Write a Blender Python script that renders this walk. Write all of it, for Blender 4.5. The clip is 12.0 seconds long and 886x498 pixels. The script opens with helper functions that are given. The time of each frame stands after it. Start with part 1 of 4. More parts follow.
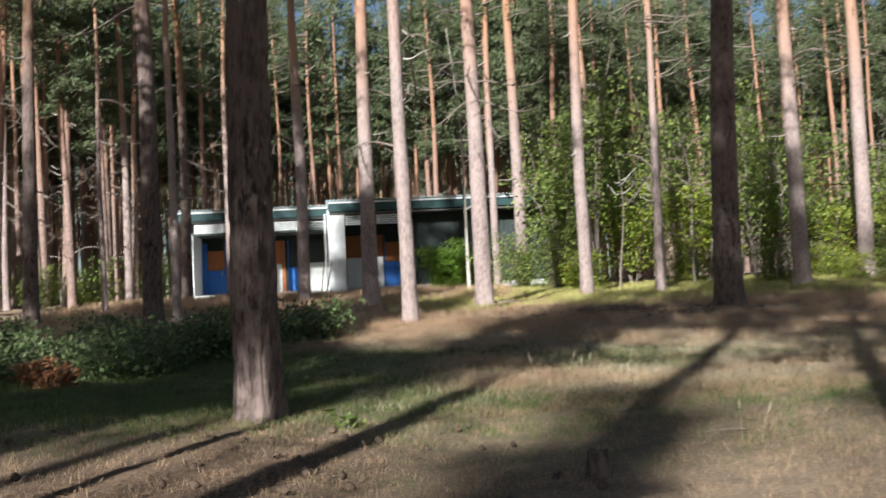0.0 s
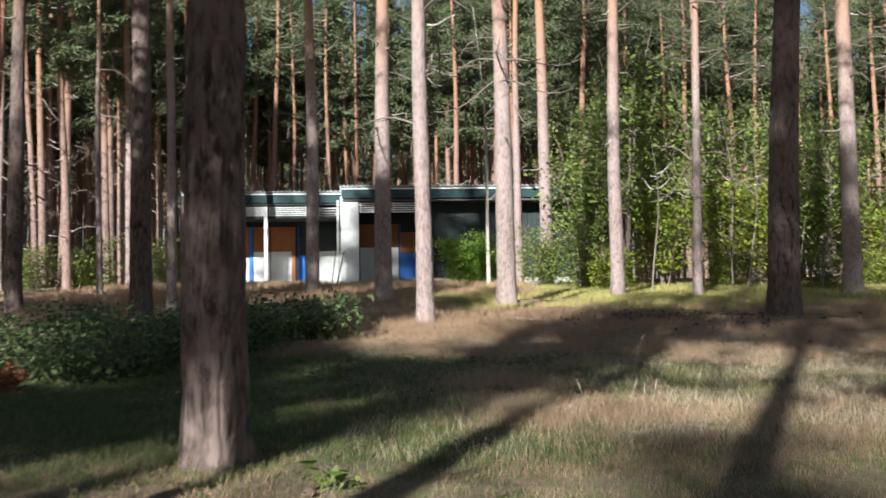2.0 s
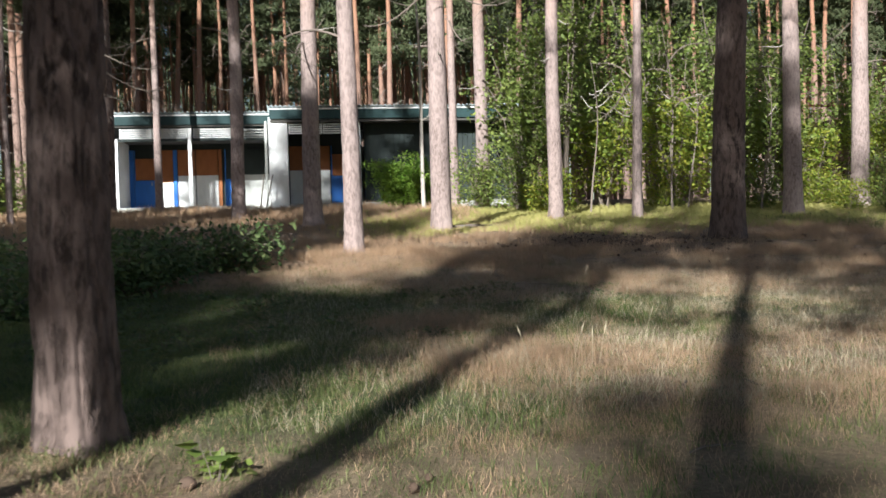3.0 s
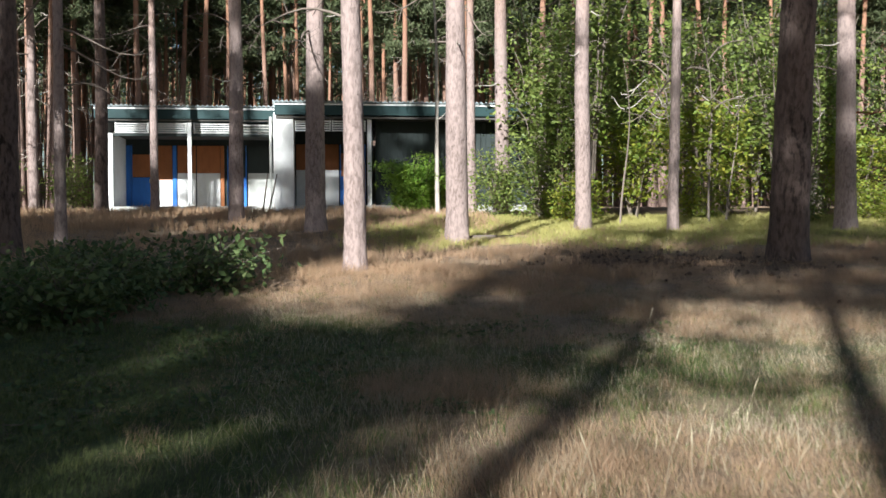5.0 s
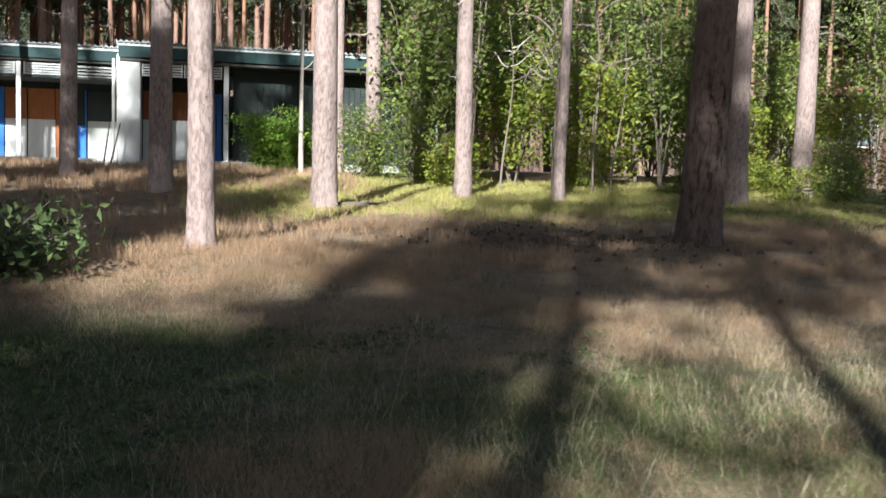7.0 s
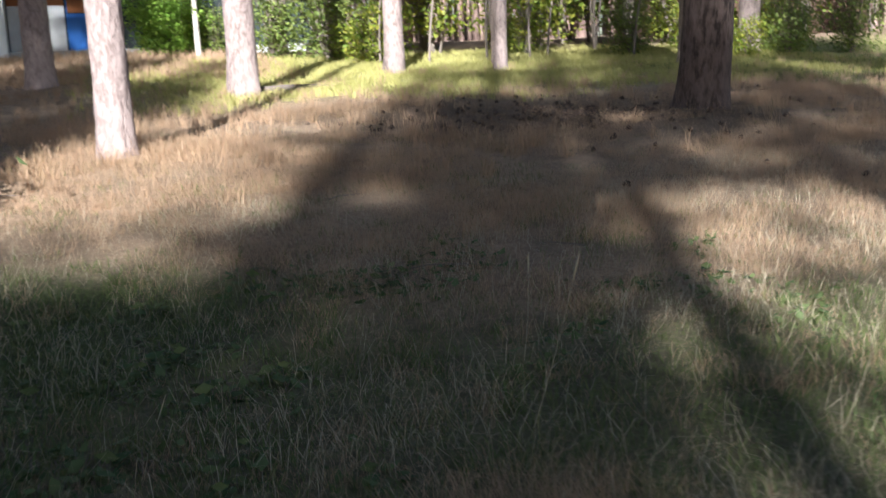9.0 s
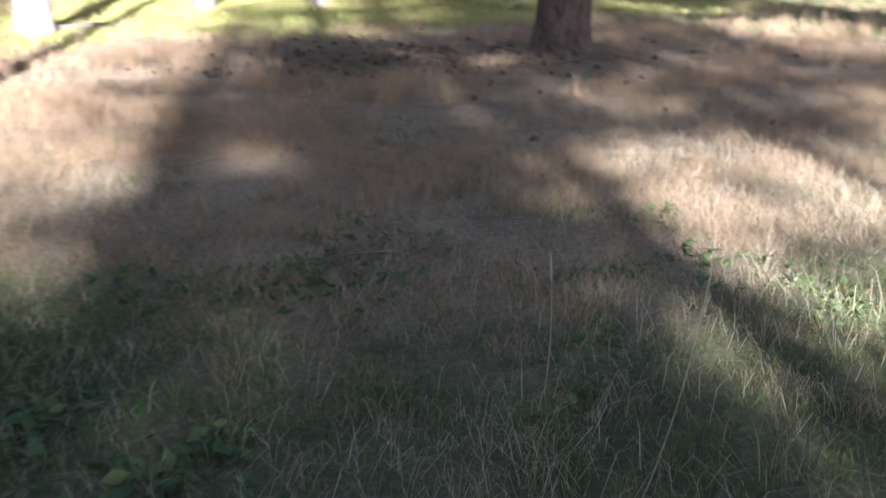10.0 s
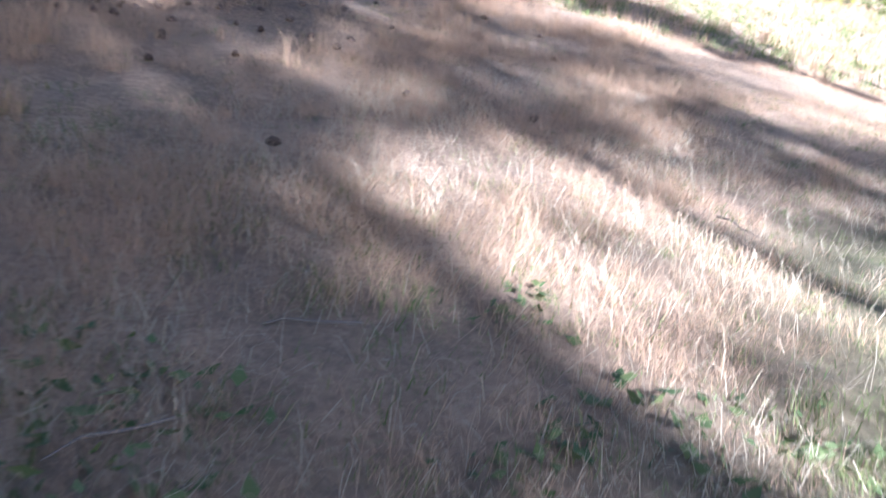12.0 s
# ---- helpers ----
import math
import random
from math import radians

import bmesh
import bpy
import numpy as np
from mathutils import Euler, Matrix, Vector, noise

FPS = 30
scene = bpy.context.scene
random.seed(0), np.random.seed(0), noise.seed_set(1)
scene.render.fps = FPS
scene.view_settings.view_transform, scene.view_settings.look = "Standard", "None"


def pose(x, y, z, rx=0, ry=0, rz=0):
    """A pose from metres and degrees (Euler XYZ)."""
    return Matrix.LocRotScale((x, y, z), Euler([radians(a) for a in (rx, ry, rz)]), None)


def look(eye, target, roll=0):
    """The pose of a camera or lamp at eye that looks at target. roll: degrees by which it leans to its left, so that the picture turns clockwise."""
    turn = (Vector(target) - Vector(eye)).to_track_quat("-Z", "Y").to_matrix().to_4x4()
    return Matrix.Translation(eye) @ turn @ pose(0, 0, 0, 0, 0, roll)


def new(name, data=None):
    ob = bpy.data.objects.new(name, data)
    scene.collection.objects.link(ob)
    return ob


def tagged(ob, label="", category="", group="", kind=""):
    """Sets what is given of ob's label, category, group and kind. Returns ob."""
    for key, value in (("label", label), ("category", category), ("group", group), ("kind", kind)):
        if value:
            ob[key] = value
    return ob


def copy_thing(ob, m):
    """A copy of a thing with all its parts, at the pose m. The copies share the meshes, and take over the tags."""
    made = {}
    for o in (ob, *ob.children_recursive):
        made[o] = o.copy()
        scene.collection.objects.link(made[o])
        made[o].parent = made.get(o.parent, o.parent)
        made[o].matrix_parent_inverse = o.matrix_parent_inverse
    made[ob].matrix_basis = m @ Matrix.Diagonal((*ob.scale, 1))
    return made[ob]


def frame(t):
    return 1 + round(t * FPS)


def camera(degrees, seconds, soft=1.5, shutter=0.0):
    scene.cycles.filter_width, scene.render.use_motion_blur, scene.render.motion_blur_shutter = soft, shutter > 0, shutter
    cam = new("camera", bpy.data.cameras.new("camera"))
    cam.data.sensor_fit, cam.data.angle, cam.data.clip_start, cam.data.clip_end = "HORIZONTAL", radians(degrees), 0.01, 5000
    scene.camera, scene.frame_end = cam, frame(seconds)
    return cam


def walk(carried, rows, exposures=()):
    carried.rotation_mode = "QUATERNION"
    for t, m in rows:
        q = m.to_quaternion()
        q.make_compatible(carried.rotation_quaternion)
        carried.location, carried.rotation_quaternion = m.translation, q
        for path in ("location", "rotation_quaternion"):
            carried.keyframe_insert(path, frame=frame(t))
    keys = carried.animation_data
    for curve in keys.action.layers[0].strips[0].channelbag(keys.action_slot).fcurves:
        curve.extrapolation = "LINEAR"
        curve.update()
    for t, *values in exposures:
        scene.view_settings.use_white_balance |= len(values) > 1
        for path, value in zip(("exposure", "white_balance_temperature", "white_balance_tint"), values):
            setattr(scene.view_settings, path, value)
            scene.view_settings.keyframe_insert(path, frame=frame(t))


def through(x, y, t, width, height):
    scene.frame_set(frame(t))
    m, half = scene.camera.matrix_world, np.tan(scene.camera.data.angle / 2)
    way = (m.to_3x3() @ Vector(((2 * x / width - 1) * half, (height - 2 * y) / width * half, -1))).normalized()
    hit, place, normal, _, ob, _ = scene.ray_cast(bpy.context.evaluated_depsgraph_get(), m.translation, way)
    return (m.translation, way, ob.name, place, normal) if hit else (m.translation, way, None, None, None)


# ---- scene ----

# camera and walk
PATH = [
    (0, (-0.021, -1.063, 1.257), (0.18, 0.924, 1.375), -2.9),
    (0.5, (0.037, -0.409, 1.293), (0.121, 1.587, 1.377), -2.0),
    (1, (0.021, 0.21, 1.309), (0.014, 2.208, 1.415), -1.3),
    (1.5, (0.065, 0.767, 1.348), (0.148, 2.762, 1.457), -0.0),
    (2, (0.128, 1.381, 1.394), (0.296, 3.371, 1.498), -0.9),
    (2.5, (0.2, 1.932, 1.425), (0.445, 3.917, 1.451), -2.3),
    (3, (0.36, 2.525, 1.488), (0.649, 4.503, 1.433), -1.5),
    (3.5, (0.369, 3.113, 1.54), (0.696, 5.085, 1.469), -1.3),
    (5.5, (0.788, 5.781, 1.758), (1.04, 7.764, 1.708), -0.1),
    (6, (0.872, 6.441, 1.834), (1.162, 8.416, 1.714), 0.2),
    (6.5, (0.993, 7.044, 1.869), (1.576, 8.955, 1.77), 1.3),
    (7, (0.936, 7.632, 1.869), (1.471, 9.554, 1.733), 1.4),
    (9, (0.692, 10.319, 1.804), (1.416, 12.145, 1.425), -2.1),
    (9.5, (0.648, 11.058, 1.797), (1.525, 12.803, 1.364), -1.6),
    (10, (0.575, 11.744, 1.792), (1.646, 13.356, 1.287), -1.5),
    (10.5, (0.586, 12.387, 1.813), (1.898, 13.791, 1.257), -0.9),
    (11, (0.681, 12.963, 1.889), (2.071, 14.283, 1.319), -1.3),
    (11.5, (0.93, 13.51, 1.928), (2.442, 14.66, 1.302), -0.6),
    (12, (1.356, 14.039, 1.876), (2.984, 15.017, 1.25), 6.3),
]
cam = camera(47.6, 12.0, soft=1.5, shutter=0.5)
EXPO = ((0.0, 1.28, 5900, 6), (3.5, 1.3, 5900, 6), (7.0, 1.42, 5850, 5), (9.0, 1.9, 5700, 8), (10.0, 2.6, 5350, 10),
        (10.5, 2.9, 5100, 14), (12.0, 3.18, 4950, 18))
walk(cam, [(t, look(eye, target, roll)) for t, eye, target, roll in PATH], EXPO)

# world and sun: low sun from behind and to the side
AZ, EL = radians(26), radians(27)
SUN_H = Vector((math.sin(AZ), math.cos(AZ), 0))
world = bpy.data.worlds.new("sky_world")
scene.world = world
world.use_nodes = True
wn = world.node_tree.nodes
sky = wn.new("ShaderNodeTexSky")
sky.sky_type, sky.sun_disc = "NISHITA", False
sky.sun_elevation, sky.sun_rotation = EL, math.pi + AZ
bg = wn["Background"]
bg.inputs["Strength"].default_value = 0.034
world.node_tree.links.new(sky.outputs[0], bg.inputs["Color"])
lamp = bpy.data.lights.new("sun", "SUN")
lamp.energy, lamp.angle, lamp.color = 5.0, radians(0.8), (1.0, 0.96, 0.9)
sun = new("sun", lamp)
sun.matrix_world = look(-SUN_H * 60 * math.cos(EL) + Vector((0, 0, 60 * math.sin(EL))), (0, 0, 0))


# ---------- materials ----------
def material(name, rough=0.8, metal=0.0):
    m = bpy.data.materials.new(name)
    m.use_nodes = True
    t = m.node_tree
    b = t.nodes["Principled BSDF"]
    b.inputs["Roughness"].default_value, b.inputs["Metallic"].default_value = rough, metal
    b.inputs["Specular IOR Level"].default_value = 0.25
    return m, t, b


def noise_node(t, coords, scale, detail=5, rough=0.6, stretch=None):
    n = t.nodes.new("ShaderNodeTexNoise")
    n.inputs["Scale"].default_value, n.inputs["Detail"].default_value, n.inputs["Roughness"].default_value = scale, detail, rough
    if stretch:
        mp = t.nodes.new("ShaderNodeMapping")
        mp.inputs["Scale"].default_value = stretch
        t.links.new(coords, mp.inputs["Vector"])
        coords = mp.outputs[0]
    t.links.new(coords, n.inputs["Vector"])
    return n.outputs["Fac"]


def ramp(t, fac, *stops):
    r = t.nodes.new("ShaderNodeValToRGB")
    e = r.color_ramp.elements
    while len(e) < len(stops):
        e.new(0.5)
    for el, (p, c) in zip(e, stops):
        el.position, el.color = p, (*c, 1)
    t.links.new(fac, r.inputs[0])
    return r.outputs[0]


def mix(t, fac, a, b, how="MIX"):
    n = t.nodes.new("ShaderNodeMix")
    n.data_type, n.blend_type = "RGBA", how
    for s, v in ((n.inputs[0], fac), (n.inputs[6], a), (n.inputs[7], b)):
        if isinstance(v, (int, float)):
            s.default_value = v
        elif isinstance(v, tuple):
            s.default_value = (*v, 1)
        else:
            t.links.new(v, s)
    return n.outputs[2]


def bump(t, b, height, strength=0.5, dist=0.02):
    n = t.nodes.new("ShaderNodeBump")
    n.inputs["Strength"].default_value, n.inputs["Distance"].default_value = strength, dist
    t.links.new(height, n.inputs["Height"])
    t.links.new(n.outputs[0], b.inputs["Normal"])


def coords_of(t, which="Object"):
    return t.nodes.new("ShaderNodeTexCoord").outputs[which]


def math_node(t, op, a, b=0.0, clamp=False):
    n = t.nodes.new("ShaderNodeMath")
    n.operation, n.use_clamp = op, clamp
    for s, v in ((n.inputs[0], a), (n.inputs[1], b)):
        if isinstance(v, (int, float)):
            s.default_value = v
        else:
            t.links.new(v, s)
    return n.outputs[0]


def bark_material(name, plate, furrow, upper, start, full, cut=1.0, scale=20):
    """Scots pine bark: grey plates below, thin orange bark higher up the stem."""
    m, t, b = material(name, 0.9)
    c = coords_of(t)
    fissure = noise_node(t, c, scale, 7, 0.62, (1, 1, 0.38))
    plates = noise_node(t, c, scale * 0.8, 4, 0.6, (1, 1, 0.45))
    cracks = math_node(t, "MULTIPLY", ramp(t, fissure, (0.38, (0, 0, 0)), (0.53, (1, 1, 1))), ramp(t, plates, (0.3, (0.35, 0.35, 0.35)), (0.45, (1, 1, 1))))
    keep = math_node(t, "ADD", math_node(t, "MULTIPLY", cracks, cut), 1.0 - cut)
    fine = noise_node(t, c, 28, 6, 0.7, (1, 1, 0.35))
    broad = noise_node(t, c, 1.6, 3, 0.6, (1, 1, 0.4))
    col = mix(t, keep, furrow, plate)
    col = mix(t, ramp(t, fine, (0.3, (0, 0, 0)), (0.7, (1, 1, 1))), mix(t, 0.45, col, furrow), col)
    col = mix(t, ramp(t, broad, (0.35, (0, 0, 0)), (0.7, (0.6, 0.6, 0.6))), col, tuple(p * 1.25 for p in plate))
    sep = t.nodes.new("ShaderNodeSeparateXYZ")
    t.links.new(c, sep.inputs[0])
    h = math_node(t, "MULTIPLY", math_node(t, "SUBTRACT", math_node(t, "ADD", sep.outputs[2], math_node(t, "MULTIPLY", broad, 4.0)), start + 2.0), 1.0 / (full - start), True)
    up = mix(t, fine, tuple(u * 0.6 for u in upper), upper)
    t.links.new(mix(t, h, col, up), b.inputs["Base Color"])
    hh = math_node(t, "ADD", math_node(t, "MULTIPLY", cracks, 0.3), math_node(t, "MULTIPLY", fine, 0.2))
    bump(t, b, hh, 0.25 + 0.5 * cut, 0.05)
    return m


def leaf_material(name, colours, rough=0.55, through=0.3, spread="Random Per Island"):
    """Leaf or blade: varied from piece to piece, a little light passes through it."""
    m, t, b = material(name, rough)
    g = t.nodes.new("ShaderNodeNewGeometry")
    n = len(colours)
    col = ramp(t, g.outputs["Random Per Island"], *[(i / max(1, n - 1), c) for i, c in enumerate(colours)])
    c = coords_of(t)
    patch = noise_node(t, c, 0.9, 3)
    col = mix(t, ramp(t, patch, (0.35, (0, 0, 0)), (0.65, (0.55, 0.55, 0.55))), col, colours[-1])
    t.links.new(col, b.inputs["Base Color"])
    tr = t.nodes.new("ShaderNodeBsdfTranslucent")
    t.links.new(col, tr.inputs["Color"])
    ms = t.nodes.new("ShaderNodeMixShader")
    ms.inputs[0].default_value = through
    t.links.new(b.outputs[0], ms.inputs[1])
    t.links.new(tr.outputs[0], ms.inputs[2])
    t.links.new(ms.outputs[0], t.nodes["Material Output"].inputs["Surface"])
    return m


def painted(name, colour, worn, rough=0.6, scale=3.0, amount=0.5, metal=0.0):
    m, t, b = material(name, rough, metal)
    c = coords_of(t)
    stain = noise_node(t, c, scale, 6, 0.65, (1, 1, 0.45))
    grain = noise_node(t, c, 45, 3)
    col = mix(t, ramp(t, stain, (0.42, (0, 0, 0)), (0.75, (amount, amount, amount))), colour, worn)
    col = mix(t, math_node(t, "MULTIPLY", grain, 0.25), col, worn)
    t.links.new(col, b.inputs["Base Color"])
    bump(t, b, grain, 0.25, 0.004)
    return m


BARK = bark_material("pine_bark", (0.32, 0.245, 0.22), (0.10, 0.07, 0.06), (0.42, 0.22, 0.125), 5.5, 11.0, 0.75)
# Thick dark bark; also stands in for shade on three far pines.
BARK_NEAR_AND_SHADED = bark_material("pine_bark_thick_and_shaded", (0.16, 0.115, 0.098), (0.025, 0.017, 0.014), (0.4, 0.2, 0.1), 7.0, 12.0, 1.0, 14)
BARK_FAR = bark_material("pine_bark_orange", (0.28, 0.19, 0.155), (0.07, 0.045, 0.036), (0.37, 0.195, 0.12), 4.0, 10.0, 0.8)
TWIG = painted("dead_twig", (0.2, 0.16, 0.13), (0.08, 0.06, 0.05), 0.9)
PALE_TWIG = painted("bleached_twig", (0.42, 0.37, 0.32), (0.2, 0.16, 0.13), 0.9)
NEEDLES = leaf_material("pine_needles", ((0.05, 0.065, 0.03), (0.085, 0.105, 0.045), (0.13, 0.145, 0.07)), 0.6, 0.2)
LEAVES = leaf_material("thicket_leaves", ((0.085, 0.13, 0.03), (0.18, 0.23, 0.05), (0.30, 0.33, 0.09), (0.15, 0.20, 0.05)), 0.5, 0.4)
LEAVES_YELLOW = leaf_material("yellowing_leaves", ((0.10, 0.17, 0.02), (0.26, 0.28, 0.04), (0.36, 0.32, 0.05), (0.14, 0.21, 0.03)), 0.5, 0.4)
LEAVES_BRIGHT = leaf_material("shrub_leaves", ((0.12, 0.24, 0.03), (0.22, 0.36, 0.05), (0.30, 0.42, 0.07)), 0.5, 0.45)
LEAVES_DARK = leaf_material("bramble_leaves", ((0.05, 0.085, 0.03), (0.09, 0.13, 0.045), (0.2, 0.22, 0.09), (0.08, 0.12, 0.04)), 0.65, 0.3)
LEAVES_RUST = leaf_material("dry_fern", ((0.22, 0.07, 0.03), (0.34, 0.13, 0.06), (0.28, 0.16, 0.08)), 0.8, 0.25)
GRASS_GREEN = leaf_material("green_grass", ((0.05, 0.085, 0.025), (0.09, 0.13, 0.035), (0.15, 0.19, 0.06), (0.20, 0.20, 0.08)), 0.6, 0.35)
GRASS_DRY = leaf_material("dry_grass", ((0.36, 0.24, 0.15), (0.47, 0.31, 0.20), (0.44, 0.31, 0.17), (0.52, 0.35, 0.23)), 0.7, 0.4)
GRASS_MEADOW = leaf_material("meadow_grass", ((0.27, 0.27, 0.08), (0.42, 0.39, 0.13), (0.5, 0.44, 0.17)), 0.6, 0.4)
STRAW = leaf_material("straw", ((0.40, 0.33, 0.22), (0.5, 0.42, 0.29)), 0.7, 0.2)
CONE = painted("pine_cone_scales", (0.10, 0.065, 0.045), (0.045, 0.03, 0.022), 0.85)
LITTER = leaf_material("needle_litter", ((0.12, 0.07, 0.04), (0.26, 0.16, 0.09), (0.36, 0.25, 0.15)), 0.85, 0.1)
WHITE = painted("white_paint", (0.80, 0.79, 0.77), (0.5, 0.48, 0.45), 0.7)
GREY_WALL = painted("grey_render", (0.46, 0.46, 0.43), (0.28, 0.28, 0.26), 0.85)
BLUE = painted("blue_paint", (0.05, 0.19, 0.60), (0.04, 0.12, 0.35), 0.5)
ORANGE = painted("orange_varnished_board", (0.38, 0.14, 0.05), (0.2, 0.075, 0.03), 0.6, 6)
FASCIA = painted("dark_green_board", (0.022, 0.05, 0.05), (0.012, 0.024, 0.024), 0.6)
# Dark boards; the hut and porch also use this colour to paint shade.
DARK_AND_SHADED_WALL = painted("dark_and_shaded_board", (0.035, 0.045, 0.042), (0.018, 0.02, 0.018), 0.7)
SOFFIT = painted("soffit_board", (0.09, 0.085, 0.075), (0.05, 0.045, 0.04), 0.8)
ROOF = painted("weathered_corrugated_sheet", (0.42, 0.47, 0.48), (0.24, 0.26, 0.26), 0.5)
CONCRETE = painted("concrete", (0.42, 0.41, 0.38), (0.25, 0.24, 0.22), 0.9)
BROWN_WALL = painted("brown_boards", (0.10, 0.055, 0.038), (0.05, 0.03, 0.022), 0.8)
RUST_ROOF = painted("rusty_red_roof", (0.34, 0.13, 0.08), (0.2, 0.1, 0.07), 0.8)
GLASS, _t, _b = material("window_glass", 0.05)
_b.inputs["Base Color"].default_value, _b.inputs["Specular IOR Level"].default_value = (0.16, 0.19, 0.21, 1), 0.8


# ---------- mesh tools ----------
def mesh_from(name, V, faces, mats, smooth=False, index=None):
    """A mesh from an array of places and arrays of faces with three or four corners."""
    me = bpy.data.meshes.new(name)
    V = np.asarray(V, dtype=np.float32)
    faces = [np.asarray(f, dtype=np.int32) for f in faces if len(f)]
    me.vertices.add(len(V))
    me.vertices.foreach_set("co", V.ravel())
    loops = np.concatenate([f.ravel() for f in faces])
    sizes = np.concatenate([np.full(len(f), f.shape[1], dtype=np.int32) for f in faces])
    me.loops.add(len(loops))
    me.loops.foreach_set("vertex_index", loops)
    me.polygons.add(len(sizes))
    me.polygons.foreach_set("loop_start", np.concatenate([[0], np.cumsum(sizes)[:-1]]).astype(np.int32))
    me.polygons.foreach_set("loop_total", sizes)
    for m in mats:
        me.materials.append(m)
    if index is not None:
        me.polygons.foreach_set("material_index", np.asarray(index, dtype=np.int32))
    if smooth:
        me.polygons.foreach_set("use_smooth", np.ones(len(sizes), dtype=bool))
    me.update()
    me.validate()
    return me


def put(name, me, parent=None, label="", m=None):
    ob = new(name, me)
    if parent is not None:
        ob.parent = parent
    if m is not None:
        ob.matrix_basis = m
    if label:
        tagged(ob, label)
    return ob


def empty(name, m, label, category, group="", kind=""):
    ob = new(name)
    ob.empty_display_size = 0.2
    ob.matrix_basis = m
    return tagged(ob, label, category, group, kind)


def part(name, bm, mat, parent, label=""):
    me = bpy.data.meshes.new(name)
    bm.to_mesh(me)
    bm.free()
    me.materials.append(mat)
    return put(name, me, parent, label)


def box(x0, x1, y0, y1, z0, z1, bevel=0.008):
    bm = bmesh.new()
    bmesh.ops.create_cube(bm, size=1, matrix=Matrix.Translation(((x0 + x1) / 2, (y0 + y1) / 2, (z0 + z1) / 2)) @ Matrix.Diagonal((x1 - x0, y1 - y0, z1 - z0, 1)))
    if bevel:
        bmesh.ops.bevel(bm, geom=bm.edges[:], offset=bevel, segments=1, affect="EDGES")
    return bm


def tube(path, radii, sides):
    """A tapered tube along a path: places and quads, the end closed to a point."""
    P, n = np.asarray(path, float), len(path)
    T = np.gradient(P, axis=0)
    T /= np.linalg.norm(T, axis=1)[:, None] + 1e-9
    ref = np.array([0.0, 0, 1]) if abs(T[0][2]) < 0.8 else np.array([1.0, 0, 0])
    A = np.cross(T, ref)
    A /= np.linalg.norm(A, axis=1)[:, None] + 1e-9
    B = np.cross(T, A)
    ang = np.linspace(0, 2 * np.pi, sides, endpoint=False)
    V = P[:, None, :] + np.asarray(radii)[:, None, None] * (np.cos(ang)[None, :, None] * A[:, None, :] + np.sin(ang)[None, :, None] * B[:, None, :])
    i, j = np.meshgrid(np.arange(n - 1), np.arange(sides), indexing="ij")
    k = (j + 1) % sides
    F = np.stack([i * sides + j, i * sides + k, (i + 1) * sides + k, (i + 1) * sides + j], -1).reshape(-1, 4)
    return V.reshape(-1, 3), F


def joined(pieces):
    Vs, Fs, n = [], [], 0
    for V, F in pieces:
        Vs.append(V)
        Fs.append(F + n)
        n += len(V)
    return np.concatenate(Vs), np.concatenate(Fs)


def unit(v):
    return v / (np.linalg.norm(v, axis=-1, keepdims=True) + 1e-9)


def leaves_at(rng, C, size, flat=0.6, ratio=0.55):
    """Small pointed leaves with a bent midrib at the places C."""
    n = len(C)
    d = unit(rng.normal(size=(n, 3)) * (1, 1, flat))
    up = unit(rng.normal(size=(n, 3)) * 0.6 + (0, 0, 1))
    s = unit(np.cross(d, up))
    L = (size * rng.uniform(0.6, 1.3, n))[:, None]
    W = L * ratio * 0.5
    base, tip, mid = C - d * L * 0.5, C + d * L * 0.5, C + np.cross(s, d) * L * -0.1
    V = np.stack([base, mid + s * W, tip, mid - s * W], 1).reshape(-1, 3)
    q = np.arange(n)[:, None] * 4
    return V, np.concatenate([q + (0, 1, 2), q + (0, 2, 3)], 1).reshape(-1, 3)


def needles_at(rng, C, length, width):
    """Sprays of needles, each a slim blade, at the places C."""
    n = len(C)
    d = unit(rng.normal(size=(n, 3)) + (0, 0, 0.35))
    s = unit(np.cross(d, rng.normal(size=(n, 3)))) * width * 0.5
    L = (length * rng.uniform(0.6, 1.2, n))[:, None]
    V = np.stack([C - s, C + s, C + d * L], 1).reshape(-1, 3)
    return V, np.arange(n * 3).reshape(-1, 3)


# ---------- ground ----------
def height(x, y):
    """The ground climbs gently from the start of the walk to the pavilion."""
    z = np.interp(y, (-60, -3, 0, 4, 8, 15, 20, 27, 30, 38, 45, 60, 400), (-1.2, -0.26, -0.1, 0.14, 0.36, 0.45, 0.92, 1.22, 1.42, 1.95, 2.2, 2.5, 2.6))
    return z + 0.025 * np.sin(x * 1.1 + 0.6 * y) + 0.03 * np.sin(0.7 * y - 0.9 * x + 1)


def soft(v, a, b):
    return np.clip((v - a) / (b - a), 0, 1)


def wobble(x, y):
    return 0.5 + 0.25 * np.sin(1.3 * x + 0.8 * y) + 0.25 * np.sin(0.7 * x - 1.7 * y + 2)


def greenness(x, y):
    """Where green grass grows, from 0 to 1; dry grass elsewhere."""
    w = (wobble(x, y) - 0.5) * 2.2
    left = soft(2.2 - x + w, 0, 2.0) * soft(y, 7.0, 8.5) * soft(17.3 + 0.5 * w - y, 0, 1.2)
    front = 0.3 * soft(y, 3.5, 6.0) * soft(9.5 - y, 0, 2)
    near = 0.7 * soft(8.5 - x + w, 0, 2.5) * soft(y, 11, 12.5) * soft(15.8 + 0.6 * w - y, 0, 1.5)
    return np.clip(np.maximum(np.maximum(left, near), front), 0.08, 1)


